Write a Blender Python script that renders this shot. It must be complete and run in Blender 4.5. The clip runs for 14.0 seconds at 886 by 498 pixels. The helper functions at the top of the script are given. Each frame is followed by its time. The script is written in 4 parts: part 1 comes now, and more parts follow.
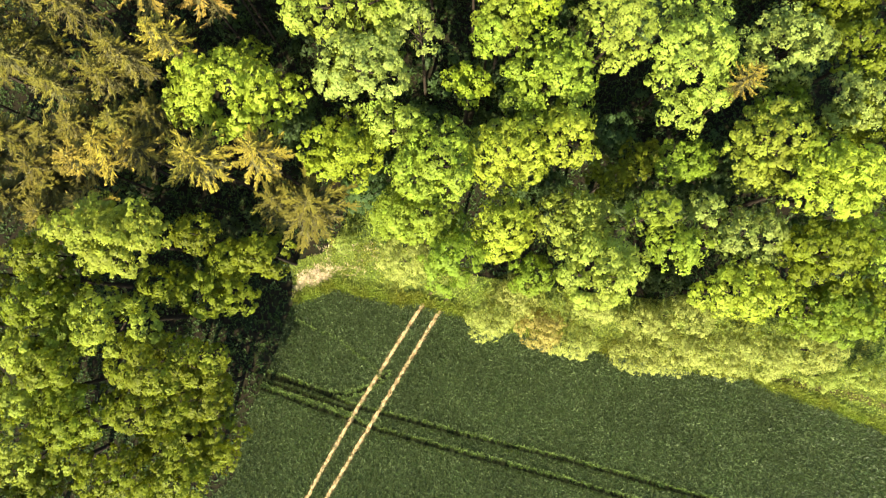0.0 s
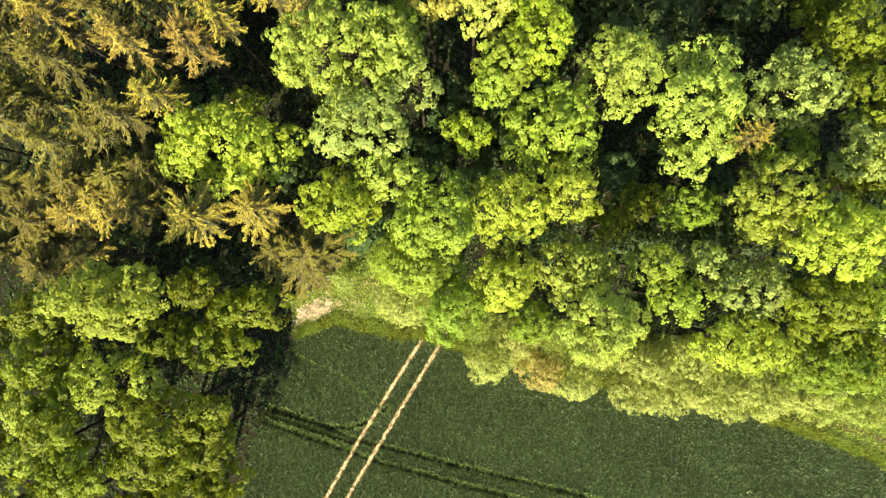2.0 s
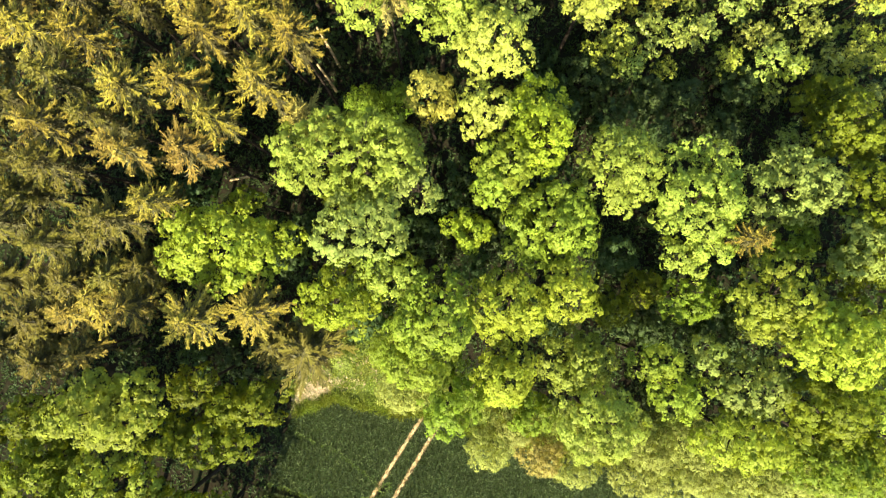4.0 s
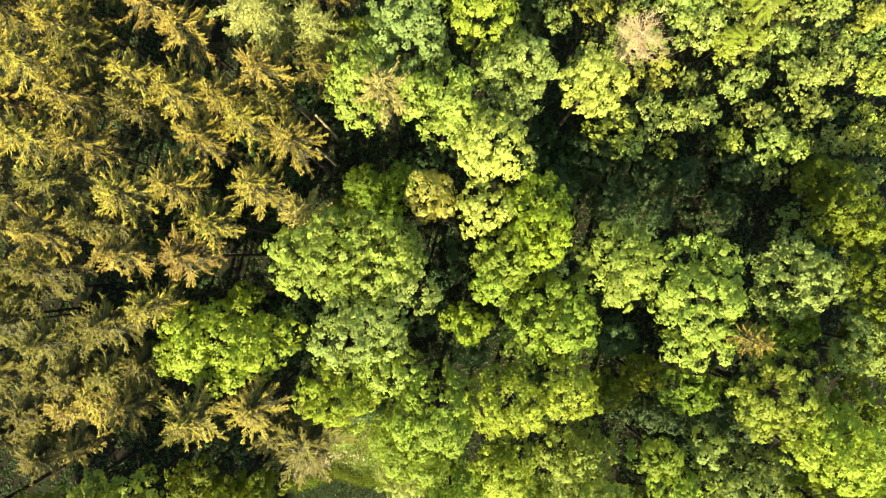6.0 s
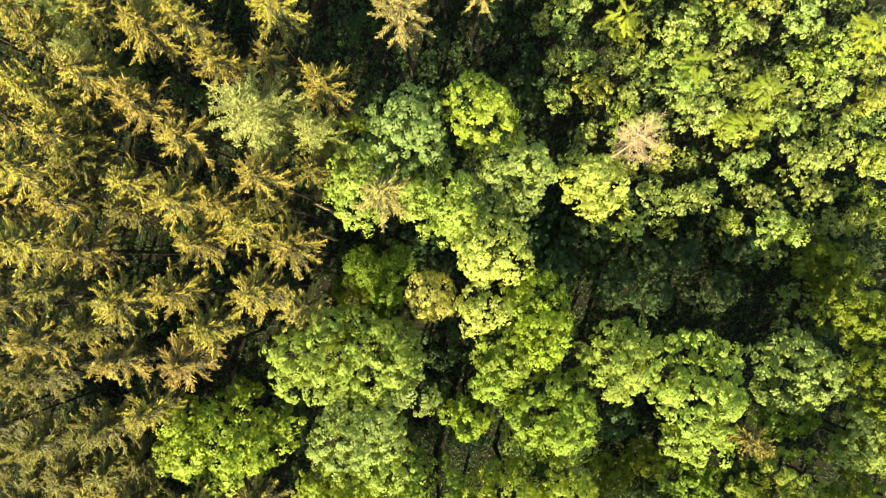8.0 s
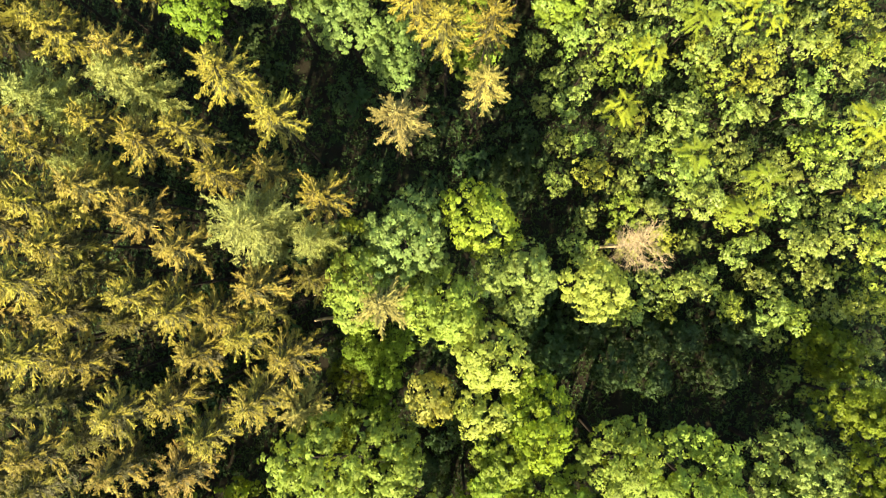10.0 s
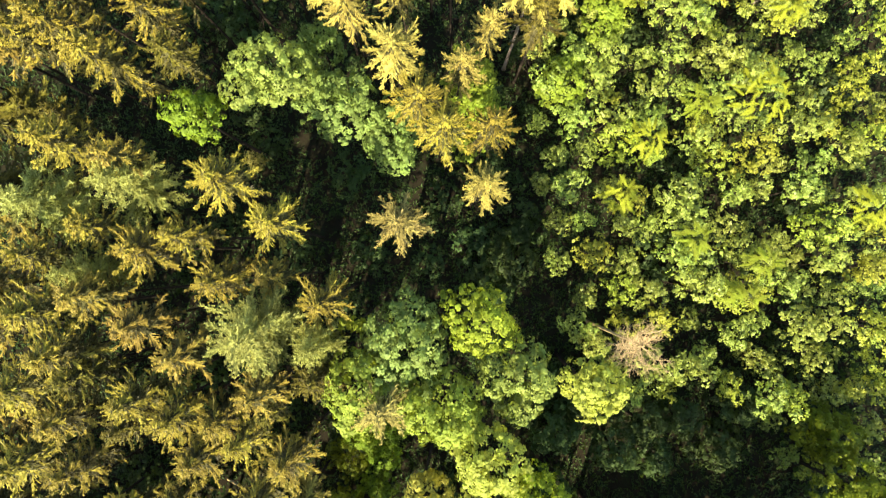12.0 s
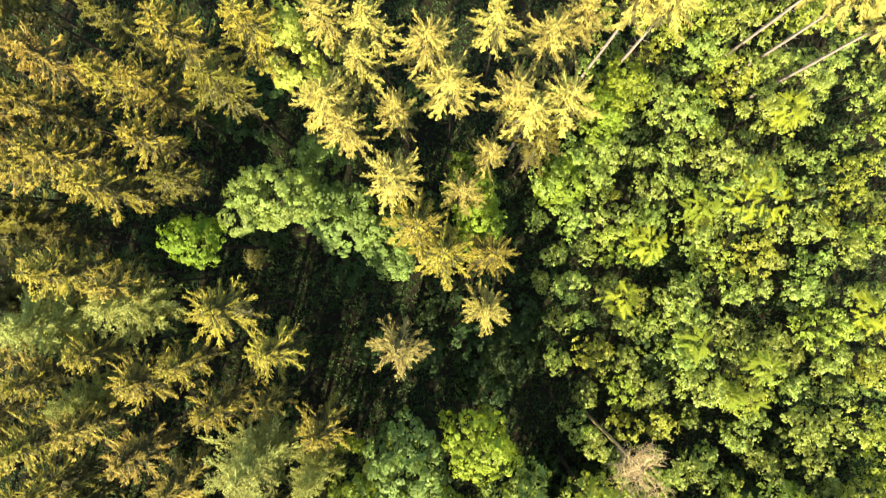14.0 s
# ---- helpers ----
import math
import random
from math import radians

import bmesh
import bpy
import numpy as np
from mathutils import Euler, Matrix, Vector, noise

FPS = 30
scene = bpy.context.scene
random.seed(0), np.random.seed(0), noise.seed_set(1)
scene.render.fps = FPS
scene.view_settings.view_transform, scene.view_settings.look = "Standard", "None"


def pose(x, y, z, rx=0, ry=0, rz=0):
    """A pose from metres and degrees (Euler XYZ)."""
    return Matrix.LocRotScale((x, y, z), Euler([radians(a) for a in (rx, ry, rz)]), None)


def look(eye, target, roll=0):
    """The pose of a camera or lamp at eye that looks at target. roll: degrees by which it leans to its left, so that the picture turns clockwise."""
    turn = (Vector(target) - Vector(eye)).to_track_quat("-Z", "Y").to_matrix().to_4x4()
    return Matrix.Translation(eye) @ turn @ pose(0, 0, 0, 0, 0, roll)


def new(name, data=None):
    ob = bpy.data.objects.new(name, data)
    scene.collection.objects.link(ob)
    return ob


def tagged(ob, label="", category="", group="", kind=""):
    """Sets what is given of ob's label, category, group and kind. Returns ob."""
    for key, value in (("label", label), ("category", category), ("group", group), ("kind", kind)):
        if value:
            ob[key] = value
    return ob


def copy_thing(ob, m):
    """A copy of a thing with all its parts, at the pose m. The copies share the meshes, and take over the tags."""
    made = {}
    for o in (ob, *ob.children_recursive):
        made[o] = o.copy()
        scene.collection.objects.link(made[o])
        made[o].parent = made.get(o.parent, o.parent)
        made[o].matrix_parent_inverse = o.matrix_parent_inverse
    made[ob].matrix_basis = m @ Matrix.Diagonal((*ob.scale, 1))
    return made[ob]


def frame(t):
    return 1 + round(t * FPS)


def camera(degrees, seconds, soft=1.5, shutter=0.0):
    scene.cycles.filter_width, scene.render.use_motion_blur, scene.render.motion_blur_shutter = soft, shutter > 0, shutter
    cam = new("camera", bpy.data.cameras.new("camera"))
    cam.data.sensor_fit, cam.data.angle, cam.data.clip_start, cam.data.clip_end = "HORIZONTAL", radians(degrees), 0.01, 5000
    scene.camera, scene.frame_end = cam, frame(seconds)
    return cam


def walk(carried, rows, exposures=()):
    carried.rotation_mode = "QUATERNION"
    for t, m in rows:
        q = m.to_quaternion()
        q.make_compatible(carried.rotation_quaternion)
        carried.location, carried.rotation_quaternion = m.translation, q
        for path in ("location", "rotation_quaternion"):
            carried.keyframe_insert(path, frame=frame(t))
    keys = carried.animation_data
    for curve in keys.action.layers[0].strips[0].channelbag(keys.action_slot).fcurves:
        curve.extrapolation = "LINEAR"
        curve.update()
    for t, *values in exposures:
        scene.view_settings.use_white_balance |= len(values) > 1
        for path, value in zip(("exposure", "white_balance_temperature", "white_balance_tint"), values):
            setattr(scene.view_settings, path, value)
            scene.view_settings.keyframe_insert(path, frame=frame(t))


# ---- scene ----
cam = camera(70.3, 14.0, soft=1.2, shutter=0.5)
PATH = [
    (0, 0.611, -2.209, 76.485, 4.393, 0.021, 0.892),
    (0.5, 0.578, 0.054, 76.489, 3.572, 0.003, 0.855),
    (1, 0.546, 2.314, 76.481, 1.229, 0.018, 0.836),
    (1.5, 0.510, 4.583, 76.465, 0.759, 0.004, 0.821),
    (2, 0.476, 6.855, 76.454, 0.724, -0.007, 0.806),
    (2.5, 0.446, 9.142, 76.449, 0.822, -0.010, 0.797),
    (3, 0.426, 11.440, 76.445, 0.778, -0.011, 0.818),
    (3.2, 0.418, 12.366, 76.444, 0.813, -0.003, 0.844),
    (5.3, 0.340, 22.141, 76.416, 0.920, -0.009, 0.796),
    (5.5, 0.333, 23.066, 76.416, 0.790, -0.005, 0.819),
    (6, 0.316, 25.360, 76.416, 0.709, -0.001, 0.817),
    (6.5, 0.302, 27.647, 76.417, 0.789, -0.003, 0.811),
    (7, 0.282, 29.922, 76.415, 0.712, 0.005, 0.866),
    (7.5, 0.259, 32.197, 76.412, 0.781, 0.013, 0.864),
    (8, 0.226, 34.475, 76.411, 0.705, 0.007, 0.875),
    (8.2, 0.214, 35.393, 76.411, 0.708, 0.014, 0.867),
    (10.3, 0.126, 45.096, 76.390, 0.810, 0.000, 0.944),
    (10.5, 0.115, 46.021, 76.390, 0.690, 0.002, 0.983),
    (11, 0.085, 48.346, 76.397, 0.576, -0.001, 0.984),
    (11.5, 0.053, 50.701, 76.409, 0.588, -0.003, 0.989),
    (12, 0.019, 53.085, 76.425, 0.420, -0.000, 0.996),
    (12.5, -0.014, 55.497, 76.439, 0.393, 0.006, 0.996),
    (13, -0.046, 57.927, 76.450, 0.252, -0.001, 0.972),
    (13.5, -0.095, 60.369, 76.460, 0.785, -0.016, 0.974),
    (14, -0.158, 62.809, 76.468, 1.532, -0.048, 0.998),
]
EXPOSURE = 2.35
walk(cam, [(t, pose(x, y, z, rx, ry, rz)) for t, x, y, z, rx, ry, rz in PATH], [(0.0, EXPOSURE), (14.0, EXPOSURE)])

# ---- light: a low warm sun from the south-south-west, clear sky ----
SUN_ELEVATION, SUN_WEST = 36.5, 14.0
world = bpy.data.worlds.new("sky")
scene.world = world
world.use_nodes = True
wn, wl = world.node_tree.nodes, world.node_tree.links
sky = wn.new("ShaderNodeTexSky")
sky.sky_type = "NISHITA"
sky.sun_disc = False
sky.sun_elevation = radians(SUN_ELEVATION)
sky.sun_rotation = radians(180 + SUN_WEST)
wn["Background"].inputs["Strength"].default_value = 0.113
wl.new(sky.outputs[0], wn["Background"].inputs["Color"])
sun_data = bpy.data.lights.new("sun", "SUN")
sun_data.energy = 4.88
sun_data.angle = radians(0.53)
sun_data.color = (1.0, 0.91, 0.72)
sun = new("sun", sun_data)
reach = math.cos(radians(SUN_ELEVATION))
toward = Vector((-math.sin(radians(SUN_WEST)) * reach, -math.cos(radians(SUN_WEST)) * reach, math.sin(radians(SUN_ELEVATION))))
sun.matrix_world = look(toward * 300, (0, 0, 0))


# ---- materials ----
def shader(name):
    m = bpy.data.materials.new(name)
    m.use_nodes = True
    m.node_tree.nodes.clear()
    return m, m.node_tree.nodes, m.node_tree.links


def ramp(nodes, stops):
    r = nodes.new("ShaderNodeValToRGB")
    e = r.color_ramp.elements
    while len(e) < len(stops):
        e.new(0.5)
    for el, (p, c) in zip(e, stops):
        el.position, el.color = p, (*c, 1)
    return r


def noise_node(nodes, links, scale, detail=3.0, rough=0.55, coords="Object"):
    tc = nodes.new("ShaderNodeTexCoord")
    n = nodes.new("ShaderNodeTexNoise")
    n.inputs["Scale"].default_value, n.inputs["Detail"].default_value, n.inputs["Roughness"].default_value = scale, detail, rough
    links.new(tc.outputs[coords], n.inputs["Vector"])
    return n


def foliage(name, colour, spread=0.15, translucent=0.40, hue=0.006, patch=0.6, rough=0.55, spec=0.1, drift=0.035):
    """Leaves: colour varies leaf by leaf, tree by tree and in soft patches through the crown; light shines through."""
    m, n, l = shader(name)
    out = n.new("ShaderNodeOutputMaterial")
    geo = n.new("ShaderNodeNewGeometry")
    info = n.new("ShaderNodeObjectInfo")
    base = n.new("ShaderNodeHueSaturation")
    base.inputs["Color"].default_value = (*colour, 1)
    big = noise_node(n, l, patch, 2.0)
    v1 = n.new("ShaderNodeMapRange")
    v1.inputs["To Min"].default_value, v1.inputs["To Max"].default_value = 1 - spread, 1 + spread
    l.new(geo.outputs["Random Per Island"], v1.inputs["Value"])
    v2 = n.new("ShaderNodeMapRange")
    v2.inputs["From Min"].default_value, v2.inputs["From Max"].default_value = 0.3, 0.7
    v2.inputs["To Min"].default_value, v2.inputs["To Max"].default_value = 0.78, 1.2
    l.new(big.outputs["Fac"], v2.inputs["Value"])
    mul = n.new("ShaderNodeMath")
    mul.operation = "MULTIPLY"
    l.new(v1.outputs[0], mul.inputs[0])
    l.new(v2.outputs[0], mul.inputs[1])
    own = n.new("ShaderNodeMapRange")
    own.inputs["To Min"].default_value, own.inputs["To Max"].default_value = 0.88, 1.12
    l.new(info.outputs["Random"], own.inputs["Value"])
    tone = n.new("ShaderNodeAttribute")
    tone.attribute_name = "tone"
    t1 = n.new("ShaderNodeMath")
    t1.operation = "MULTIPLY_ADD"
    t1.inputs[1].default_value, t1.inputs[2].default_value = 0.2, 1.0
    l.new(tone.outputs["Fac"], t1.inputs[0])
    t2 = n.new("ShaderNodeMath")
    t2.operation = "MULTIPLY"
    l.new(mul.outputs[0], t2.inputs[0])
    l.new(t1.outputs[0], t2.inputs[1])
    t3 = n.new("ShaderNodeMath")
    t3.operation = "MULTIPLY"
    l.new(t2.outputs[0], t3.inputs[0])
    l.new(own.outputs[0], t3.inputs[1])
    l.new(t3.outputs[0], base.inputs["Value"])
    h1 = n.new("ShaderNodeMapRange")
    h1.inputs["To Min"].default_value, h1.inputs["To Max"].default_value = 0.5 - hue, 0.5 + hue
    l.new(info.outputs["Random"], h1.inputs["Value"])
    h2 = n.new("ShaderNodeMath")
    h2.operation = "MULTIPLY_ADD"
    h2.inputs[1].default_value, h2.inputs[2].default_value = drift, -0.5 * drift
    l.new(big.outputs["Fac"], h2.inputs[0])
    h3 = n.new("ShaderNodeMath")
    h3.operation = "ADD"
    l.new(h1.outputs[0], h3.inputs[0])
    l.new(h2.outputs[0], h3.inputs[1])
    l.new(h3.outputs[0], base.inputs["Hue"])
    pb = n.new("ShaderNodeBsdfPrincipled")
    pb.inputs["Roughness"].default_value = rough
    pb.inputs["Specular IOR Level"].default_value = spec
    l.new(base.outputs[0], pb.inputs["Base Color"])
    tr = n.new("ShaderNodeBsdfTranslucent")
    warm = n.new("ShaderNodeMixRGB")
    warm.blend_type = "MULTIPLY"
    warm.inputs["Fac"].default_value = 1.0
    warm.inputs["Color2"].default_value = (1.25, 1.15, 0.45, 1)
    l.new(base.outputs[0], warm.inputs["Color1"])
    l.new(warm.outputs[0], tr.inputs["Color"])
    mix = n.new("ShaderNodeMixShader")
    mix.inputs[0].default_value = translucent
    l.new(pb.outputs[0], mix.inputs[1])
    l.new(tr.outputs[0], mix.inputs[2])
    l.new(mix.outputs[0], out.inputs["Surface"])
    return m


def rough_surface(name, stops, scale, fine, bump=0.3, rough=0.95, coords="Object", spec=0.0):
    """A rough natural surface: two scales of noise drive its colours and its relief."""
    m, n, l = shader(name)
    out = n.new("ShaderNodeOutputMaterial")
    a, b = noise_node(n, l, scale, 4.0, 0.6, coords), noise_node(n, l, fine, 4.0, 0.65, coords)
    mix = n.new("ShaderNodeMath")
    mix.operation = "ADD"
    l.new(a.outputs["Fac"], mix.inputs[0])
    l.new(b.outputs["Fac"], mix.inputs[1])
    half = n.new("ShaderNodeMath")
    half.operation = "MULTIPLY"
    half.inputs[1].default_value = 0.5
    l.new(mix.outputs[0], half.inputs[0])
    r = ramp(n, stops)
    l.new(half.outputs[0], r.inputs[0])
    bp = n.new("ShaderNodeBump")
    bp.inputs["Strength"].default_value, bp.inputs["Distance"].default_value = bump, 0.08
    l.new(b.outputs["Fac"], bp.inputs["Height"])
    pb = n.new("ShaderNodeBsdfPrincipled")
    pb.inputs["Roughness"].default_value = rough
    pb.inputs["Specular IOR Level"].default_value = spec
    l.new(r.outputs[0], pb.inputs["Base Color"])
    l.new(bp.outputs[0], pb.inputs["Normal"])
    l.new(pb.outputs[0], out.inputs["Surface"])
    return m


LEAF = {
    "lime": foliage("lime_leaves", (0.174, 0.219, 0.014)),
    "fresh": foliage("fresh_green_leaves", (0.160, 0.210, 0.019)),
    "mid": foliage("mid_green_leaves", (0.108, 0.128, 0.0075)),
    "deep": foliage("deep_green_leaves", (0.126, 0.182, 0.014)),
    "grey": foliage("grey_green_leaves", (0.181, 0.222, 0.042)),
    "blue": foliage("bluish_green_leaves", (0.160, 0.218, 0.047)),
    "olive": foliage("olive_leaves", (0.172, 0.204, 0.020)),
    "pale": foliage("pale_green_leaves", (0.188, 0.232, 0.030)),
    "bright": foliage("bright_green_leaves", (0.262, 0.294, 0.044)),
    "yellow": foliage("yellow_green_leaves", (0.183, 0.218, 0.018)),
    "shrub": foliage("pale_shrub_leaves", (0.208, 0.228, 0.046), patch=1.2, spread=0.3),
    "sunny": foliage("sunlit_lime_leaves", (0.206, 0.250, 0.020)),
    "cream": foliage("cream_yellow_leaves", (0.300, 0.285, 0.045), patch=1.0, drift=0.03),
    "dry": foliage("dry_leaves", (0.250, 0.215, 0.050), patch=1.0),
    "grass": foliage("lush_low_leaves", (0.180, 0.215, 0.035)),
    "fern": foliage("yellow_frond_leaves", (0.262, 0.284, 0.020), hue=0.0),
    "thicket": foliage("young_tree_leaves", (0.206, 0.248, 0.040), hue=0.02, spread=0.28, translucent=0.34, rough=0.42, spec=0.2),
    "thicket_gold": foliage("young_yellow_leaves", (0.230, 0.258, 0.028), hue=0.02, spread=0.28, translucent=0.36, rough=0.45, spec=0.15),
    # understorey green, darkened so the colour carries the shade under the trees
    "shade": foliage("shade_toned_leaves", (0.042, 0.066, 0.017), hue=0.015),
}
NEEDLE = {
    "gold": foliage("golden_needles", (0.167, 0.133, 0.015), 0.12, 0.02, 0.008, 0.5),
    "rust": foliage("rusty_needles", (0.171, 0.123, 0.018), 0.12, 0.02, 0.008, 0.5),
    "olive": foliage("olive_needles", (0.090, 0.078, 0.0095), 0.12, 0.02, 0.008, 0.5),
    "pale": foliage("pale_golden_needles", (0.236, 0.194, 0.036), 0.12, 0.02, 0.008, 0.5),
    "tan": foliage("tan_needles", (0.196, 0.160, 0.036), 0.12, 0.02, 0.008, 0.5),
    # inner needles: olive-brown, with the crown's inner shade darkened into the colour
    "inner": foliage("shade_toned_inner_needles", (0.056, 0.050, 0.013), 0.35, 0.02, 0.008, 0.5),
    "larch": foliage("soft_larch_needles", (0.222, 0.228, 0.052), 0.15, 0.3, 0.008, 0.5),
}
BARK = rough_surface("brown_bark", [(0.3, (0.014, 0.011, 0.008)), (0.7, (0.040, 0.031, 0.021))], 1.2, 9.0, 0.6)
# spruce bark lightened so its colour carries the sun on bare trunks
PALE_BARK = rough_surface("sunlit_tone_bark", [(0.3, (0.12, 0.09, 0.06)), (0.7, (0.26, 0.205, 0.15))], 1.2, 9.0, 0.5)
DEAD_WOOD = rough_surface("weathered_dead_wood", [(0.3, (0.24, 0.165, 0.075)), (0.7, (0.42, 0.31, 0.145))], 1.5, 9.0, 0.4)
# litter browns and greens, pushed near black to carry the wood's shade
FLOOR = rough_surface("shade_dark_litter", [(0.32, (0.009, 0.008, 0.005)), (0.5, (0.015, 0.012, 0.007)), (0.58, (0.013, 0.018, 0.007)), (0.7, (0.012, 0.021, 0.006))], 0.5, 6.0, 0.8)
SOIL = rough_surface("field_soil", [(0.3, (0.020, 0.026, 0.010)), (0.7, (0.034, 0.044, 0.016))], 0.15, 4.0, 0.8)
TRACK = rough_surface("dry_wheel_track_soil", [(0.36, (0.055, 0.042, 0.018)), (0.47, (0.19, 0.125, 0.055)), (0.56, (0.38, 0.29, 0.14)), (0.68, (0.54, 0.45, 0.25))], 2.6, 11.0, 0.7)
VERGE = rough_surface("verge_turf", [(0.3, (0.050, 0.070, 0.014)), (0.55, (0.10, 0.125, 0.025)), (0.75, (0.19, 0.175, 0.06))], 0.4, 4.0, 0.7)
LAND = rough_surface("far_grassland", [(0.3, (0.045, 0.065, 0.020)), (0.7, (0.085, 0.105, 0.032))], 0.02, 1.5, 0.4)
DITCH = rough_surface("ditch_soil", [(0.3, (0.03, 0.026, 0.010)), (0.7, (0.09, 0.066, 0.026))], 0.8, 5.0, 0.7)
# near-black soil; the shadow inside the old wheel marks is put into it
MARK_SHADE = rough_surface("wheel_mark_shade_soil", [(0.3, (0.006, 0.007, 0.003)), (0.7, (0.012, 0.014, 0.005))], 0.8, 5.0, 0.7)
CROP = foliage("cereal_blades", (0.034, 0.055, 0.0125), 0.6, 0.2, 0.0, 0.16, 0.42, 0.35, drift=0.012)
PALE_CROP = foliage("pale_cereal_blades", (0.115, 0.150, 0.056), 0.4, 0.2, 0.0, 0.16, 0.4, 0.35, drift=0.012)
# bent stems; sun on the marks' north side is put into this lighter green
BENT = foliage("sunlit_bent_blades", (0.092, 0.132, 0.030), 0.4, 0.25, 0.0, 0.12, 0.5, 0.2, drift=0.01)
BLADES = foliage("verge_grass_blades", (0.160, 0.190, 0.026), 0.5, 0.3, 0.0, 0.3, drift=0.11)
STRAW = foliage("straw_stems", (0.52, 0.41, 0.24), 0.3, 0.2, 0.0, 0.8)


# ---- mesh helpers ----
def mesh_from(name, verts, material, second=None, mask=None, tone=None):
    """A mesh of separate flat pieces: verts is (pieces, corners, 3); tone lightens or darkens whole tufts."""
    pieces, corners, _ = verts.shape
    me = bpy.data.meshes.new(name)
    me.vertices.add(pieces * corners)
    me.vertices.foreach_set("co", verts.astype(np.float32).ravel())
    me.loops.add(pieces * corners)
    me.loops.foreach_set("vertex_index", np.arange(pieces * corners, dtype=np.int32))
    me.polygons.add(pieces)
    me.polygons.foreach_set("loop_start", np.arange(0, pieces * corners, corners, dtype=np.int32))
    me.polygons.foreach_set("loop_total", np.full(pieces, corners, dtype=np.int32))
    me.materials.append(material)
    if second:
        me.materials.append(second)
        me.polygons.foreach_set("material_index", mask.astype(np.int32))
    if tone is not None:
        me.attributes.new("tone", "FLOAT", "FACE").data.foreach_set("value", tone.astype(np.float32))
    me.update()
    return me


def unit(v):
    return v / np.maximum(np.linalg.norm(v, axis=-1, keepdims=True), 1e-9)


def blades(centre, along, face, length, width, fold=0.12):
    """Leaf-shaped folded pieces: centre, direction and facing of each, with its length and width."""
    along = unit(along)
    side = unit(np.cross(face, along))
    up = np.cross(along, side)
    L, W = length[:, None], width[:, None]
    a = centre - along * L * 0.5
    b = centre + side * W * 0.5 + up * W * fold - along * L * 0.06
    c = centre + along * L * 0.5
    d = centre - side * W * 0.5 + up * W * fold - along * L * 0.06
    return np.stack([a, b, c, d], axis=1)


def leaflets(centre, along, face, length, width):
    """Small pointed leaves, one three-cornered piece each."""
    along = unit(along)
    side = unit(np.cross(face, along))
    L, W = length[:, None], width[:, None]
    return np.stack([centre - along * L * 0.45 - side * W * 0.5, centre - along * L * 0.45 + side * W * 0.5, centre + along * L * 0.55], axis=1)


def tube(bm, points, radii, sides=7):
    """A tapered tube along points."""
    rings = []
    for i, (p, r) in enumerate(zip(points, radii)):
        p = Vector(p)
        d = (Vector(points[min(i + 1, len(points) - 1)]) - Vector(points[max(i - 1, 0)])).normalized()
        q = d.to_track_quat("Z", "Y")
        rings.append([bm.verts.new(p + q @ Vector((math.cos(k * math.tau / sides) * r, math.sin(k * math.tau / sides) * r, 0))) for k in range(sides)])
    for a, b in zip(rings, rings[1:]):
        for k in range(sides):
            bm.faces.new((a[k], a[(k + 1) % sides], b[(k + 1) % sides], b[k]))
    bm.faces.new(rings[-1])


def bm_mesh(name, bm, material):
    me = bpy.data.meshes.new(name)
    bm.to_mesh(me)
    bm.free()
    me.materials.append(material)
    for p in me.polygons:
        p.use_smooth = True
    return me


def part(name, mesh, parent, label=""):
    ob = new(name, mesh)
    ob.parent = parent
    return tagged(ob, label)


def thing(name, x, y, label, category, group="", z=0.0, turn=0.0):
    ob = new(name)
    ob.empty_display_size = 0.5
    ob.matrix_world = pose(x, y, z, 0, 0, turn)
    return tagged(ob, label, category, group)


# ---- trees ----
WORDS = {
    "lime": "lime-green", "fresh": "fresh green", "mid": "mid-green", "deep": "deep green", "grey": "grey-green", "blue": "bluish-green",
    "olive": "olive-green", "pale": "pale green", "bright": "bright pale-green", "yellow": "yellow-green", "shrub": "pale yellowish-green",
    # the "shade" hue reads dark green because shade is put into its colour
    "sunny": "light lime-green", "cream": "creamy yellow", "dry": "dry straw-brown", "shade": "dark green", "grass": "soft green", "fern": "bright yellow", "gold": "golden-brown", "tan": "dull tan", "rust": "rusty-brown", "larch": "pale silvery-green",
}
seeds = iter(range(1000, 9000))


def sphere_points(n, low, rng):
    """n points spread over a unit sphere above the height low."""
    i = np.arange(n) + 0.5
    z = 1 - (1 - low) * i / n
    a = i * 2.399963 + rng.uniform(0, 6.28)
    s = np.sqrt(np.maximum(0, 1 - z * z))
    return np.stack([np.cos(a) * s, np.sin(a) * s, z], axis=1)


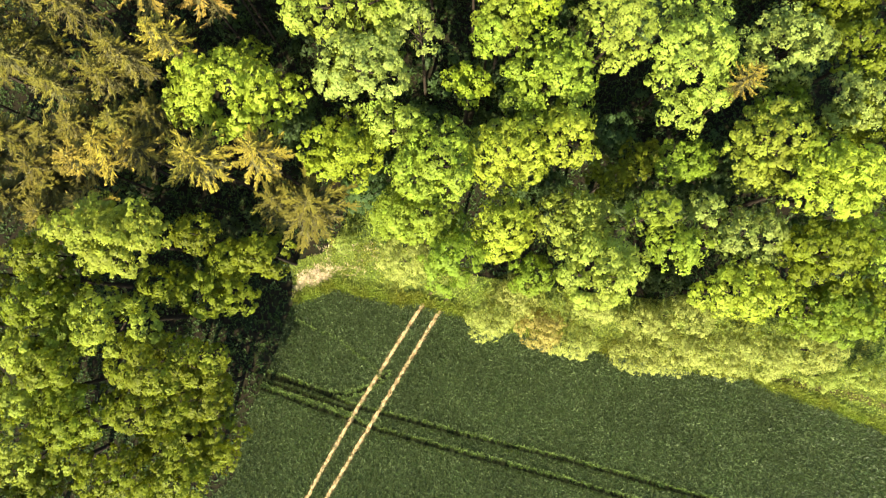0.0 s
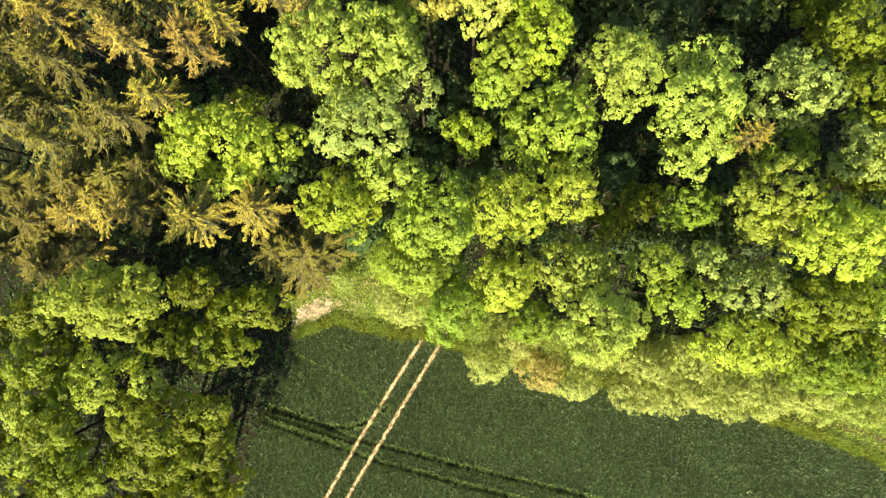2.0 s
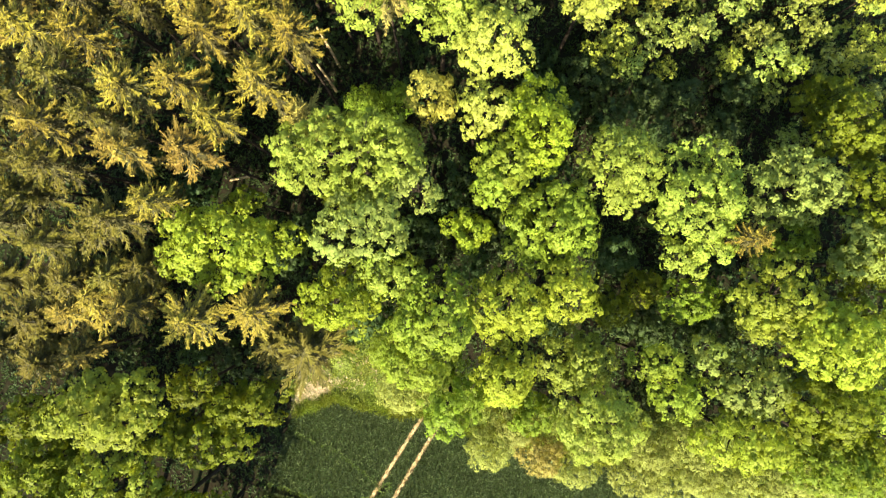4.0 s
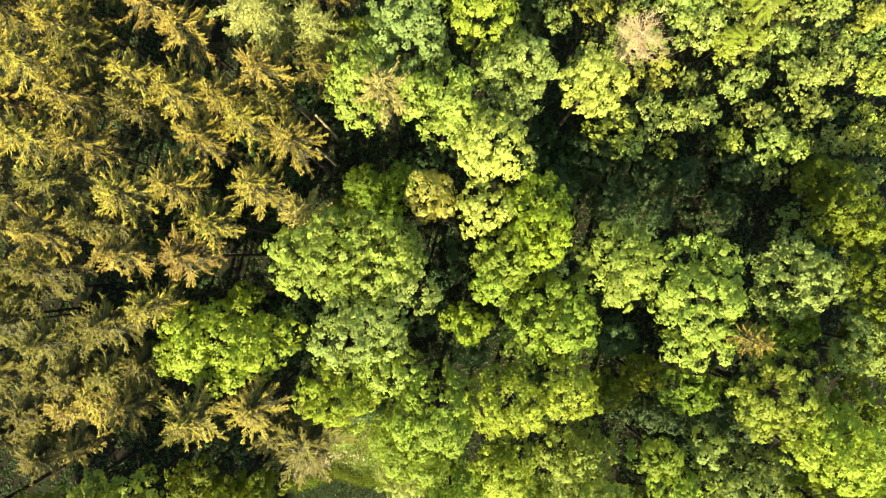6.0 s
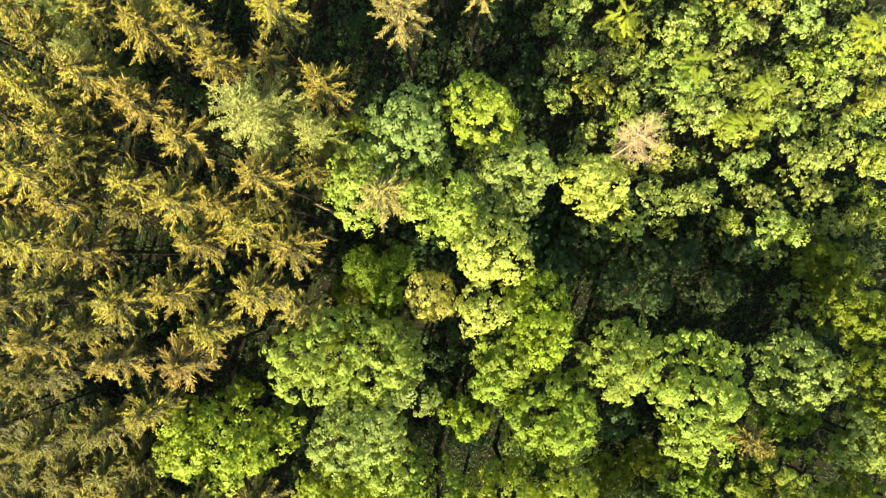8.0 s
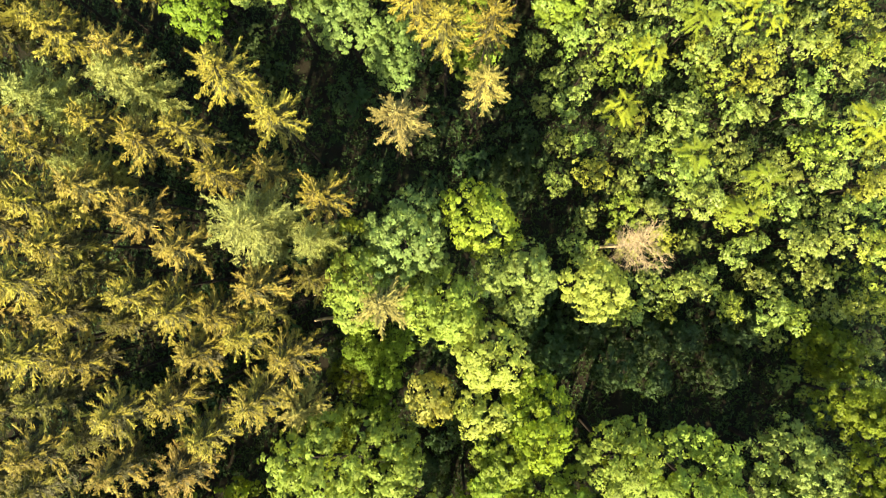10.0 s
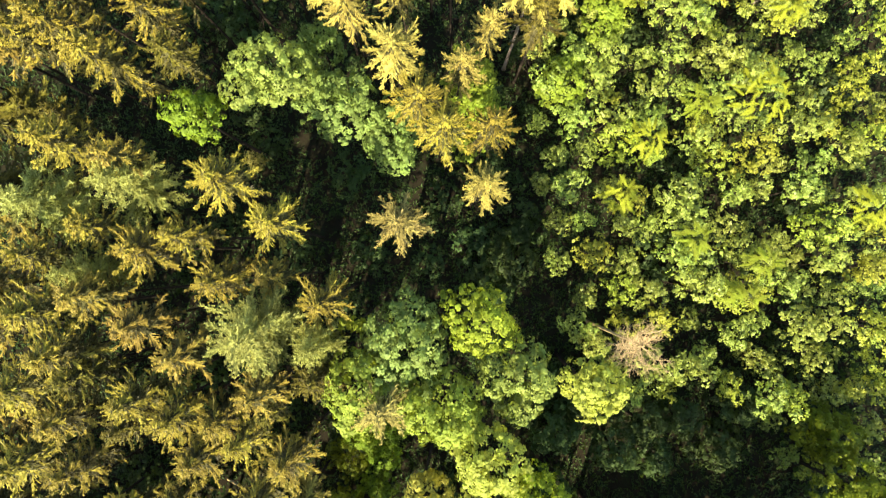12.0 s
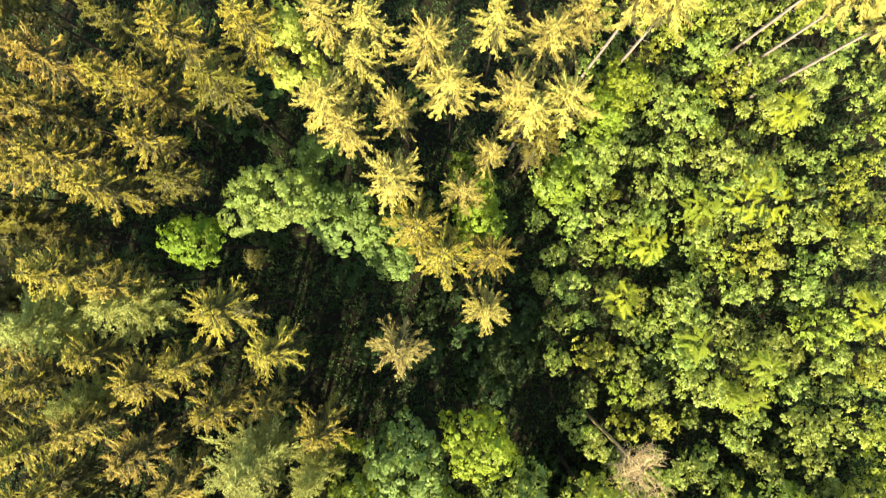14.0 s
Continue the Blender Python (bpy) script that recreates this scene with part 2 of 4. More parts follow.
def leafy_crown(rng, rx, ry, rz, zc, density=1.25, leaves=28, clump=0.44, leaf=0.245, lobe=(0.7, 1.6), crowd=0.68, loose=False, ragged=False, gaps=-1.5):
    """Leaves round small clumps, clumps on rounded lobes, lobes on an uneven dome with gaps between them."""
    r = math.sqrt(rx * ry)
    mean = 0.5 * (lobe[0] + lobe[1])
    n = int(max(6, crowd * 1.5 * (rx * ry + r * rz) / mean ** 2 + 2))
    dirs = unit(sphere_points(n, -0.5, rng) + rng.normal(0, 0.2, (n, 3)))
    rl = np.minimum(rng.uniform(*lobe, n), r * 0.48)
    hold = np.stack([np.maximum(rx - rl * 0.9, 0.12), np.maximum(ry - rl * 0.9, 0.12), np.maximum(rz - rl * 0.6, 0.12)], axis=1)
    az = np.arctan2(dirs[:, 1], dirs[:, 0])
    ph = rng.uniform(0, 6.28, 4)
    uneven = 1.0 + 0.07 * np.sin(2 * az + ph[0]) + 0.08 * np.sin(3 * az + ph[1]) + 0.06 * np.sin(5 * az + ph[2])
    cen = dirs * hold * rng.uniform(*((0.62, 1.1) if ragged else (0.55, 1.14) if loose else (0.72, 1.08)), (n, 1))
    cen[:, :2] *= uneven[:, None]
    cen[0] = (rng.normal(0, 0.12 * r), rng.normal(0, 0.12 * r), hold[0, 2] * 0.95)
    rl[0] = min(lobe[1], 0.5 * r)
    cen[:, 2] += rng.normal(0, (0.42 if loose else 0.18 if ragged else 0.07) * r, n)
    wave = rng.normal(0, 1, (5, 3)) * 1.7 / max(mean, 0.6)
    shift = rng.uniform(0, 6.28, 5)
    out_c, out_d = [], []
    for i in range(n):
        k = int(max(6, 12.57 * rl[i] ** 2 * density * 0.8))
        d = unit(sphere_points(k, -0.5, rng) + rng.normal(0, 0.2, (k, 3)))
        shape = np.array((rng.uniform(0.75, 1.3), rng.uniform(0.75, 1.2), rng.uniform(0.6, 0.9)))
        p = cen[i] + d * rl[i] * rng.uniform(0.8, 1.12, (k, 1)) * shape
        far = np.linalg.norm(p[:, None, :] - cen[None], axis=2) / rl[None]
        far[:, i] = 9
        hollow = np.sin(p @ wave.T + shift).sum(axis=1)
        keep = (far.min(axis=1) > 0.8) & (hollow > gaps)
        out_c.append(p[keep])
        out_d.append(d[keep])
    c, d = np.concatenate(out_c), np.concatenate(out_d)
    k = leaves
    m = len(c) * k
    axis = unit(d * 0.75 + np.array((0, 0, 0.55)) + rng.normal(0, 0.3, d.shape))
    tone = np.repeat(np.clip(rng.normal(0, 0.5, len(c)), -1, 1), k)
    axis = np.repeat(axis, k, axis=0)
    size = np.repeat(rng.uniform(0.55, 1.25, len(c)) * clump, k)[:, None]
    ray = unit(rng.normal(0, 1, (m, 3)) + axis * 1.05)
    off = ray * rng.uniform(0.7, 1.08, (m, 1)) * size
    off *= np.repeat(rng.uniform(0.7, 1.35, (len(c), 3)) * np.array((1.0, 1.0, 0.8)), k, axis=0)
    if loose:
        off += rng.normal(0, 0.14, (m, 3)) * size
    pos = np.repeat(c, k, axis=0) + off
    face = unit(ray * 0.5 + axis * 0.8 + rng.normal(0, 0.32 if loose else 0.22, (m, 3)))
    along = np.cross(face, rng.normal(0, 1, (m, 3)))
    ln = rng.uniform(0.7, 1.3, m) * leaf
    v = leaflets(pos, along, face, ln, ln * rng.uniform(0.75, 1.0, m))
    v[:, :, 2] += zc
    return v, cen + np.array((0, 0, zc)), tone


def add_trunk(tree, name, rng, height, girth, crown_z, limbs, material):
    """A tapered, slightly crooked trunk with its limbs, each limb a piece of its own."""
    bm = bmesh.new()
    lean = rng.normal(0, 0.25, 2)
    pts = [(0, 0, -0.1), (0, 0, 0.5), (lean[0] * 0.4, lean[1] * 0.4, height * 0.35), (lean[0], lean[1], height * 0.7), (lean[0] * 0.7, lean[1] * 0.7, height)]
    tube(bm, pts, [girth * 1.45, girth * 1.08, girth * 0.85, girth * 0.55, girth * 0.16], 8)
    trunk = part(name, bm_mesh(name, bm, material), tree)
    for tip in limbs:
        z0 = crown_z - rng.uniform(0.6, 3.0)
        s = Vector((lean[0] * 0.9, lean[1] * 0.9, max(0.6, min(z0, height * 0.9))))
        e = Vector(tip)
        mid = s.lerp(e, 0.5) + Vector((0, 0, -0.25))
        bm = bmesh.new()
        tube(bm, [s, mid, e], [girth * 0.42, girth * 0.26, girth * 0.07], 5)
        part("limb", bm_mesh("limb", bm, material), trunk)


def broadleaf(x, y, rx, ry, top, hue, name="broadleaf_tree"):
    rng = np.random.default_rng(next(seeds))
    r = math.sqrt(rx * ry)
    rz = min(1.25 * r, 5.8)
    zc = top - rz
    shape = "wide-crowned" if max(rx, ry) > 1.45 * min(rx, ry) else "round-crowned"
    big = "tall" if top > 20 else "smaller"
    tree = thing(name, x, y, f"{big} {shape} broadleaf tree with {WORDS[hue]} leaves in the wood", "tree", "broadleaf trees of the wood")
    if hue in ("mid", "olive"):
        v, cen, tone = leafy_crown(rng, rx * 0.95, ry * 0.95, rz, zc, 1.2, 32, 0.44, 0.25, (0.8, 1.5), 0.62, ragged=True, gaps=-1.6)
    else:
        v, cen, tone = leafy_crown(rng, rx, ry, rz, zc)
    pick = cen[rng.permutation(len(cen))[:8]]
    add_trunk(tree, "trunk", rng, zc + rz * 0.35, 0.07 + 0.055 * r, zc, pick, BARK)
    part("crown", mesh_from("crown", v, LEAF[hue], tone=tone), tree, f"{WORDS[hue]} leafy crown")


def shrub(x, y, rx, ry, top, hue):
    rng = np.random.default_rng(next(seeds))
    r = math.sqrt(rx * ry)
    rz = max(0.8 * r, top * 0.42)
    zc = top - rz
    tree = thing("shrub", x, y, f"bushy {WORDS[hue]} shrub at the edge of the wood", "shrub", "shrubs along the field edge")
    v, cen, tone = leafy_crown(rng, rx, ry, rz, zc, 2.3, 30, 0.36, 0.145, (0.5, 1.0), 0.6)
    pick = cen[rng.permutation(len(cen))[:6]]
    add_trunk(tree, "stem", rng, zc + 0.3 * rz, 0.05 + 0.02 * r, max(zc, 1.2), pick, BARK)
    part("crown", mesh_from("crown", v, LEAF[hue], tone=tone), tree, f"{WORDS[hue]} leaves")


def needle_crown(rng, r, height, length, soft=False, deep=0.04):
    """Whorls of drooping branches, each a brush of short twigs; golden outside, olive-brown within, darkened for the
    crown's own shade.
    """
    cs, al, fa, ln, wd, ins, tone = [], [], [], [], [], [], []
    up = np.array((0, 0, 1.0))
    z = height - 0.1
    while z > height - length:
        s = (height - z) / length
        reach = r * min(1.0, 0.10 + 2.3 * s) ** 0.8 * (1.0 if s < 0.6 else 1.0 - 0.75 * (s - 0.6))
        n = int(rng.integers(5, 8)) if soft else int(rng.integers(5, 8)) if s < 0.55 else int(rng.integers(2, 5))
        turn0 = rng.uniform(0, 6.28)
        for b in range(n):
            a = turn0 + b * 6.283 / n + rng.normal(0, 0.25)
            l = reach * rng.uniform(0.55, 1.35)
            droop = rng.uniform(0.10, 0.45) * (0.45 + s)
            steps = max(3, int(l / (0.15 if not soft else 0.075)))
            u = (np.arange(steps) + 0.6) / steps
            rad = u * l
            out = np.array((math.cos(a), math.sin(a), 0.0))
            side = np.array((-math.sin(a), math.cos(a), 0.0))
            p = out * rad[:, None] + side * (rng.normal(0, 0.05, steps).cumsum() * 0.8)[:, None]
            p[:, 2] = z + 0.30 * rad * (1 - 1.3 * s) - droop * rad * (0.6 + 0.7 * u) + 0.24 * u ** 3 * l
            shade = rng.normal(0, 0.8)
            fork = 1.0 + 0.45 * np.sin(u * l * 5.5 + rng.uniform(0, 6.28))
            tw = (0.50 * np.sin(np.clip(u * 0.95 + 0.05, 0, 1) * 3.1415) ** 0.8 * (1.1 - 0.4 * u) + 0.14) * fork * min(1.0, 0.45 + l / 4.0) * (1.2 if soft else 1.0)
            for sgn in (-1, 1):
                d = out + side * sgn * rng.uniform(0.35, 0.95, (steps, 1)) + rng.normal(0, 0.10, (steps, 3))
                d[:, 2] = rng.uniform(-0.35, 0.08, steps) if not soft else rng.uniform(-0.5, 0.6, steps)
                d = unit(d)
                L = tw * rng.uniform(0.7, 1.25, steps)
                # darker inner needles towards trunk and lower whorls stand in for crown shade
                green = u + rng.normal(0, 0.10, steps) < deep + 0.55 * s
                for back, size in ((0.3, 0.75), (0.8, 0.62)):
                    cs.append(p + d * (L * back)[:, None] + rng.normal(0, 0.02, (steps, 3)))
                    al.append(unit(d + rng.normal(0, 0.45 if soft else 0.16, (steps, 3))))
                    fa.append(up + out * 0.7 + rng.normal(0, 0.24, (steps, 3)))
                    ln.append(np.maximum(L * size * (0.7 if soft else 1.0), 0.18) * rng.uniform(0.85, 1.2, steps))
                    wd.append(rng.uniform(0.11, 0.19, steps) * (0.7 if soft else 1.0))
                    ins.append(green)
                    tone.append(np.full(steps, shade))
            cs.append(p + np.array((0, 0, 0.03)))
            al.append(np.gradient(p, axis=0))
            fa.append(up + out * 0.5 + rng.normal(0, 0.1, (steps, 3)))
            ln.append(np.full(steps, l / steps * 2.2))
            wd.append(rng.uniform(0.09, 0.14, steps))
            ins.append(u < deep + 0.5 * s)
            tone.append(np.full(steps, shade))
        # dark core needles, added so the crown shades its own far side
        if not soft:
            core = 48
            a = rng.uniform(0, 6.28, core)
            out = np.stack([np.cos(a), np.sin(a), np.full(core, -0.25)], axis=1)
            hold = reach * rng.uniform(0.06, 0.42, core)
            cs.append(out * hold[:, None] + np.array((0, 0, z - 0.35)) + rng.normal(0, 0.2, (core, 3)))
            al.append(unit(out + rng.normal(0, 0.4, (core, 3))))
            fa.append(up * 0.6 + out + rng.normal(0, 0.3, (core, 3)))
            ln.append(rng.uniform(0.3, 0.6, core))
            wd.append(rng.uniform(0.12, 0.22, core))
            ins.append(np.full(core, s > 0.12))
            tone.append(rng.normal(0, 0.5, core))
        z -= rng.uniform(0.5, 0.8) * (0.7 + 0.8 * s)
    v = leaflets(np.concatenate(cs), np.concatenate(al), np.concatenate(fa), np.concatenate(ln), np.concatenate(wd))
    return v, np.concatenate(ins), np.clip(np.concatenate(tone), -1.5, 1.5)


def conifer_model(kind, r, hue, soft, seed, tall):
    rng = np.random.default_rng(seed)
    tree = thing(kind, 0, 0, "", "")
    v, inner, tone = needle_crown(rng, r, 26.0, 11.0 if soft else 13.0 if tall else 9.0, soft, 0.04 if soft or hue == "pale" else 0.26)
    bm = bmesh.new()
    tube(bm, [(0, 0, -0.1), (0, 0, 0.6), (0, 0, 13.0), (0, 0, 25.8)], [0.30, 0.22, 0.15, 0.02], 8)
    for z in np.arange(7.0, 14.0, 0.9):
        for j in range(3):
            a, l = rng.uniform(0, 6.28), rng.uniform(0.7, 1.9)
            tube(bm, [(0, 0, z), (math.cos(a) * l, math.sin(a) * l, z - 0.35 * l)], [0.035, 0.012], 4)
    part("trunk", bm_mesh("trunk", bm, BARK), tree)
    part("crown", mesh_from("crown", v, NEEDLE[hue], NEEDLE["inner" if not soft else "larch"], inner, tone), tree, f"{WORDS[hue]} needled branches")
    return tree


MODEL = {}


def conifer(kind, x, y, r, top, hue, soft, words):
    """A copy of one of a few grown conifers, turned and scaled to its place."""
    rng = np.random.default_rng(next(seeds))
    base_r = 3.8 if soft else 3.1
    key = (kind, hue, top >= 29, int(rng.integers(0, 3)))
    size = top / 26.0
    if key not in MODEL:
        MODEL[key] = conifer_model(kind, base_r, hue, soft, 50 + 7 * len(MODEL), top >= 29)
    wide = (0.95 if soft else 1.0 if top < 21 else 0.85) * r / base_r
    m = pose(x, y, 0, rng.uniform(-1.5, 1.5), rng.uniform(-1.5, 1.5), rng.uniform(0, 360)) @ Matrix.Diagonal((wide, wide, size, 1))
    tree = MODEL[key]
    if "placed" not in tree:
        tree["placed"] = 1
        tree.matrix_world = m
        made = tree
    else:
        made = copy_scaled(tree, m)
    tagged(made, f"{words} with {WORDS[hue]} drooping needled branches", "conifer", "conifers of the spruce stand")


def copy_scaled(tree, m):
    """A copy of a thing with its parts, at a pose that carries its own scale."""
    old = tree.scale.copy()
    tree.scale = (1, 1, 1)
    made = copy_thing(tree, m)
    tree.scale = old
    return made


def spruce(x, y, r, top, hue):
    conifer("spruce", x, y, r, top, hue, False, "tall spruce" if top > 20 else "half-grown spruce")


def larch(x, y, r, top, hue):
    conifer("larch", x, y, r, top, hue, True, "soft feathery larch")


def bare_pine(x, y, top):
    rng = np.random.default_rng(next(seeds))
    tree = thing("bare_trunk_spruce", x, y, "spruce with a long bare sunlit trunk beside the thicket", "conifer", "bare-stemmed spruces")
    bm = bmesh.new()
    tube(bm, [(0, 0, -0.1), (0, 0, 0.6), (0.1, 0.05, 14.0), (0, 0, top - 0.3)], [0.32, 0.22, 0.17, 0.03], 9)
    for z in np.arange(11.0, top - 7, 1.1):
        a, l = rng.uniform(0, 6.28), rng.uniform(0.4, 1.1)
        tube(bm, [(0, 0, z), (math.cos(a) * l, math.sin(a) * l, z - 0.2 * l)], [0.03, 0.01], 4)
    part("trunk", bm_mesh("trunk", bm, PALE_BARK), tree, "bare trunk, sunlight put into its pale bark colour")
    v, inner, tone = needle_crown(rng, 2.6, top, 7.0)
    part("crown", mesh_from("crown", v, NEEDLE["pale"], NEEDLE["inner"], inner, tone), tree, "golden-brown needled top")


def dead_tree(x, y, r, top):
    rng = np.random.default_rng(next(seeds))
    tree = thing("dead_tree", x, y, "bare dead tree with pale brittle branches in the thicket", "tree")
    bm = bmesh.new()
    tube(bm, [(0, 0, -0.1), (0, 0, 0.6), (0.1, 0, top * 0.5), (0, 0.1, top - 2.0)], [0.27, 0.2, 0.15, 0.07], 8)
    part("trunk", bm_mesh("trunk", bm, DEAD_WOOD), tree)
    for i in range(34):
        bm = bmesh.new()
        a = i * 2.4 + rng.normal(0, 0.3)
        s = rng.uniform(0.2, 1.0)
        z0 = top - 2.0 - 5.0 * (1 - s) + rng.uniform(-0.4, 0.2)
        l = r * rng.uniform(0.4, 0.85)
        rise = rng.uniform(0.5, 1.5) * l * s
        d = Vector((math.cos(a), math.sin(a), 0))
        bend = Vector((-d.y, d.x, 0)) * rng.normal(0, 0.22) * l
        p0, p1, p2 = Vector((0, 0, z0)), Vector((0, 0, z0 + rise * 0.45)) + d * l * 0.5 + bend, Vector((0, 0, z0 + rise)) + d * l
        tube(bm, [p0, p1, p2], [0.036, 0.022, 0.008], 4)
        for k in range(24):
            u = rng.uniform(0.15, 0.98)
            q = p0.lerp(p1, u * 2) if u < 0.5 else p1.lerp(p2, u * 2 - 1)
            t = a + rng.normal(0, 1.0)
            w = Vector((math.cos(t), math.sin(t), rng.uniform(-0.2, 0.8))) * rng.uniform(0.3, 0.95)
            tube(bm, [q, q + w * 0.55 + Vector((0, 0, rng.uniform(-0.08, 0.1))), q + w], [0.016, 0.013, 0.007], 3)
        part("branch", bm_mesh("branch", bm, DEAD_WOOD), tree)


def snag(x, y, height, lean, turn):
    """A pale broken stem, leaning, with a splintered top and a few stubs."""
    rng = np.random.default_rng(next(seeds))
    tree = thing("broken_stem", x, y, "pale broken dead stem leaning among the spruces", "dead tree", "broken stems in the spruce stand")
    d = Vector((math.cos(turn) * math.sin(lean), math.sin(turn) * math.sin(lean), math.cos(lean)))
    bm = bmesh.new()
    tube(bm, [d * -0.1, d * height * 0.5 + Vector((0.05, 0.04, 0)), d * height, d * (height + 0.3) + Vector((0.06, 0, 0))], [0.17, 0.14, 0.11, 0.02], 8)
    stem = part("trunk", bm_mesh("trunk", bm, DEAD_WOOD), tree)
    for k in range(4):
        p = d * height * rng.uniform(0.4, 0.95)
        q = p + Vector((rng.normal(0, 0.3), rng.normal(0, 0.3), rng.uniform(0.0, 0.3)))
        bm = bmesh.new()
        tube(bm, [p, q], [0.03, 0.01], 4)
        part("stub", bm_mesh("stub", bm, DEAD_WOOD), stem)


def fern_tree(x, y, rx, ry, top, hue):
    rng = np.random.default_rng(next(seeds))
    r = math.sqrt(rx * ry)
    tree = thing("ash_sapling", x, y, f"young tree with {WORDS[hue]} feathered fronds above the thicket", "tree")
    add_trunk(tree, "trunk", rng, top - 1.2, 0.1, top - 2, [(rx * 0.4, 0, top - 1.2), (-rx * 0.4, ry * 0.3, top - 1.2), (0, -ry * 0.5, top - 1.3)], BARK)
    for i in range(int(14 + 11 * r)):
        a, u = rng.uniform(0, 6.28), math.sqrt(rng.uniform(0, 1))
        base = np.array((math.cos(a) * u * rx * 0.6, math.sin(a) * u * ry * 0.6, top - 0.2 - 1.6 * u * u - rng.uniform(0, 1.0)))
        turn = a + rng.normal(0, 1.1)
        d = np.array((math.cos(turn), math.sin(turn), 0.1))
        side = np.array((-d[1], d[0], 0))
        n = 19
        s = np.linspace(0, 1, n)[:, None]
        p = base + d * s * rng.uniform(0.8, 1.7) + np.array((0, 0, rng.uniform(-0.6, -0.1))) * s * s
        tips = []
        for sg in (-1, 1):
            al = d * 0.7 + side * sg + rng.normal(0, 0.12, (n, 3))
            L = (0.27 * np.sin(np.clip(s[:, 0] * 0.85 + 0.15, 0, 1) * 3.1) + 0.08) * rng.uniform(0.75, 1.2, n)
            tips.append(p + unit(al) * L[:, None] + np.array((0, 0, -0.06)))
        bm = bmesh.new()
        rows = [[bm.verts.new(q) for q in line] for line in (p, tips[0], tips[1])]
        for i in range(n - 1):
            bm.faces.new((rows[0][i], rows[0][i + 1], rows[1][i]))
            bm.faces.new((rows[0][i], rows[2][i], rows[0][i + 1]))
        me = bm_mesh("frond", bm, LEAF[hue])
        part("frond", me, tree)


# ---- ground ----
def sheet(name, outline, z, material, label, category):
    bm = bmesh.new()
    bm.faces.new([bm.verts.new((x, y, z)) for x, y in outline])
    bmesh.ops.triangulate(bm, faces=bm.faces[:])
    me = bpy.data.meshes.new(name)
    bm.to_mesh(me)
    bm.free()
    me.materials.append(material)
    return tagged(new(name, me), label, category, kind="structure")


# north edge of the crop, from west to east
EDGE = [(-31, -30), (-24, -24), (-22.2, -16), (-19.7, -10), (-17.9, -4), (-17.2, -2.8), (-15.2, -1.9), (-12.6, -1.2), (-9.3, -1.7), (-2.1, -2.7), (4.4, -4.6), (20, -7.8), (38, -11.2), (53.6, -16.9), (66, -22)]
sheet("ground", [(-2200, -2200), (2200, -2200), (2200, 2200), (-2200, 2200)], 0.0, LAND, "green open land reaching the horizon", "ground")
sheet("forest_floor", [(x, y - 0.2) for x, y in EDGE] + [(62, 99), (-58, 99), (-58, -30)], 0.02, FLOOR, "leaf litter of the forest floor, darkened for tree shade", "forest floor")
sheet("field", [(66, -22), (66, -42), (-31, -42)] + EDGE[:-1], 0.045, SOIL, "dark green cereal field soil between the crop", "field")
sheet("verge", [(x, y) for x, y in EDGE[5:]] + [(66, -9), (53, -5.5), (38, -3.0), (20, -1.5), (4, 0.5), (-4, 3.5), (-8, 7.5), (-8.5, 12), (-10.5, 12), (-11.5, 6.5), (-14, 3.0), (-18.2, 1.6)], 0.07, VERGE, "grassy verge between the field and the wood", "verge")


def bearing(points, x, y):
    """Distance of each (x, y) to a line of points."""
    best = np.full(len(x), 1e9)
    for (x0, y0), (x1, y1) in zip(points, points[1:]):
        dx, dy = x1 - x0, y1 - y0
        u = np.clip(((x - x0) * dx + (y - y0) * dy) / (dx * dx + dy * dy), 0, 1)
        best = np.minimum(best, np.hypot(x - x0 - u * dx, y - y0 - u * dy))
    return best


def edge_y(x):
    ex, ey = zip(*EDGE)
    return np.interp(x, ex, ey)


TRAM_WEST = [(-0.9, -1.6), (-5.0, -8.2), (-9.05, -14.9), (-12.3, -20.7), (-15.2, -26.2), (-19.5, -34.5)]
TRAM_EAST = [(1.2, -2.2), (-3.4, -10.0), (-6.85, -15.8), (-10.1, -21.4), (-12.9, -26.2), (-17.2, -34.5)]
WHEEL = [
    [(-22.0, -11.3), (-18.5, -12.1), (-14.4, -13.5), (-10.3, -15.2), (-5.5, -16.4), (3.3, -18.5), (15.4, -21.2), (31.4, -25.3), (60, -32.5)],
    [(-21.9, -13.1), (-18.5, -14.2), (-14.3, -15.6), (-10.3, -16.9), (-7.2, -18.0), (1.9, -20.3), (15.4, -23.6), (40, -30.2)],
    [(-20.5, -12.0), (-16.5, -12.9), (-13.1, -13.85), (-10.3, -14.0), (-7.7, -12.9), (-5.9, -11.4)],
    [(-21.6, -12.3), (-18.6, -13.2), (-15.2, -14.3), (-12.0, -15.3), (-9.6, -16.0)],
]


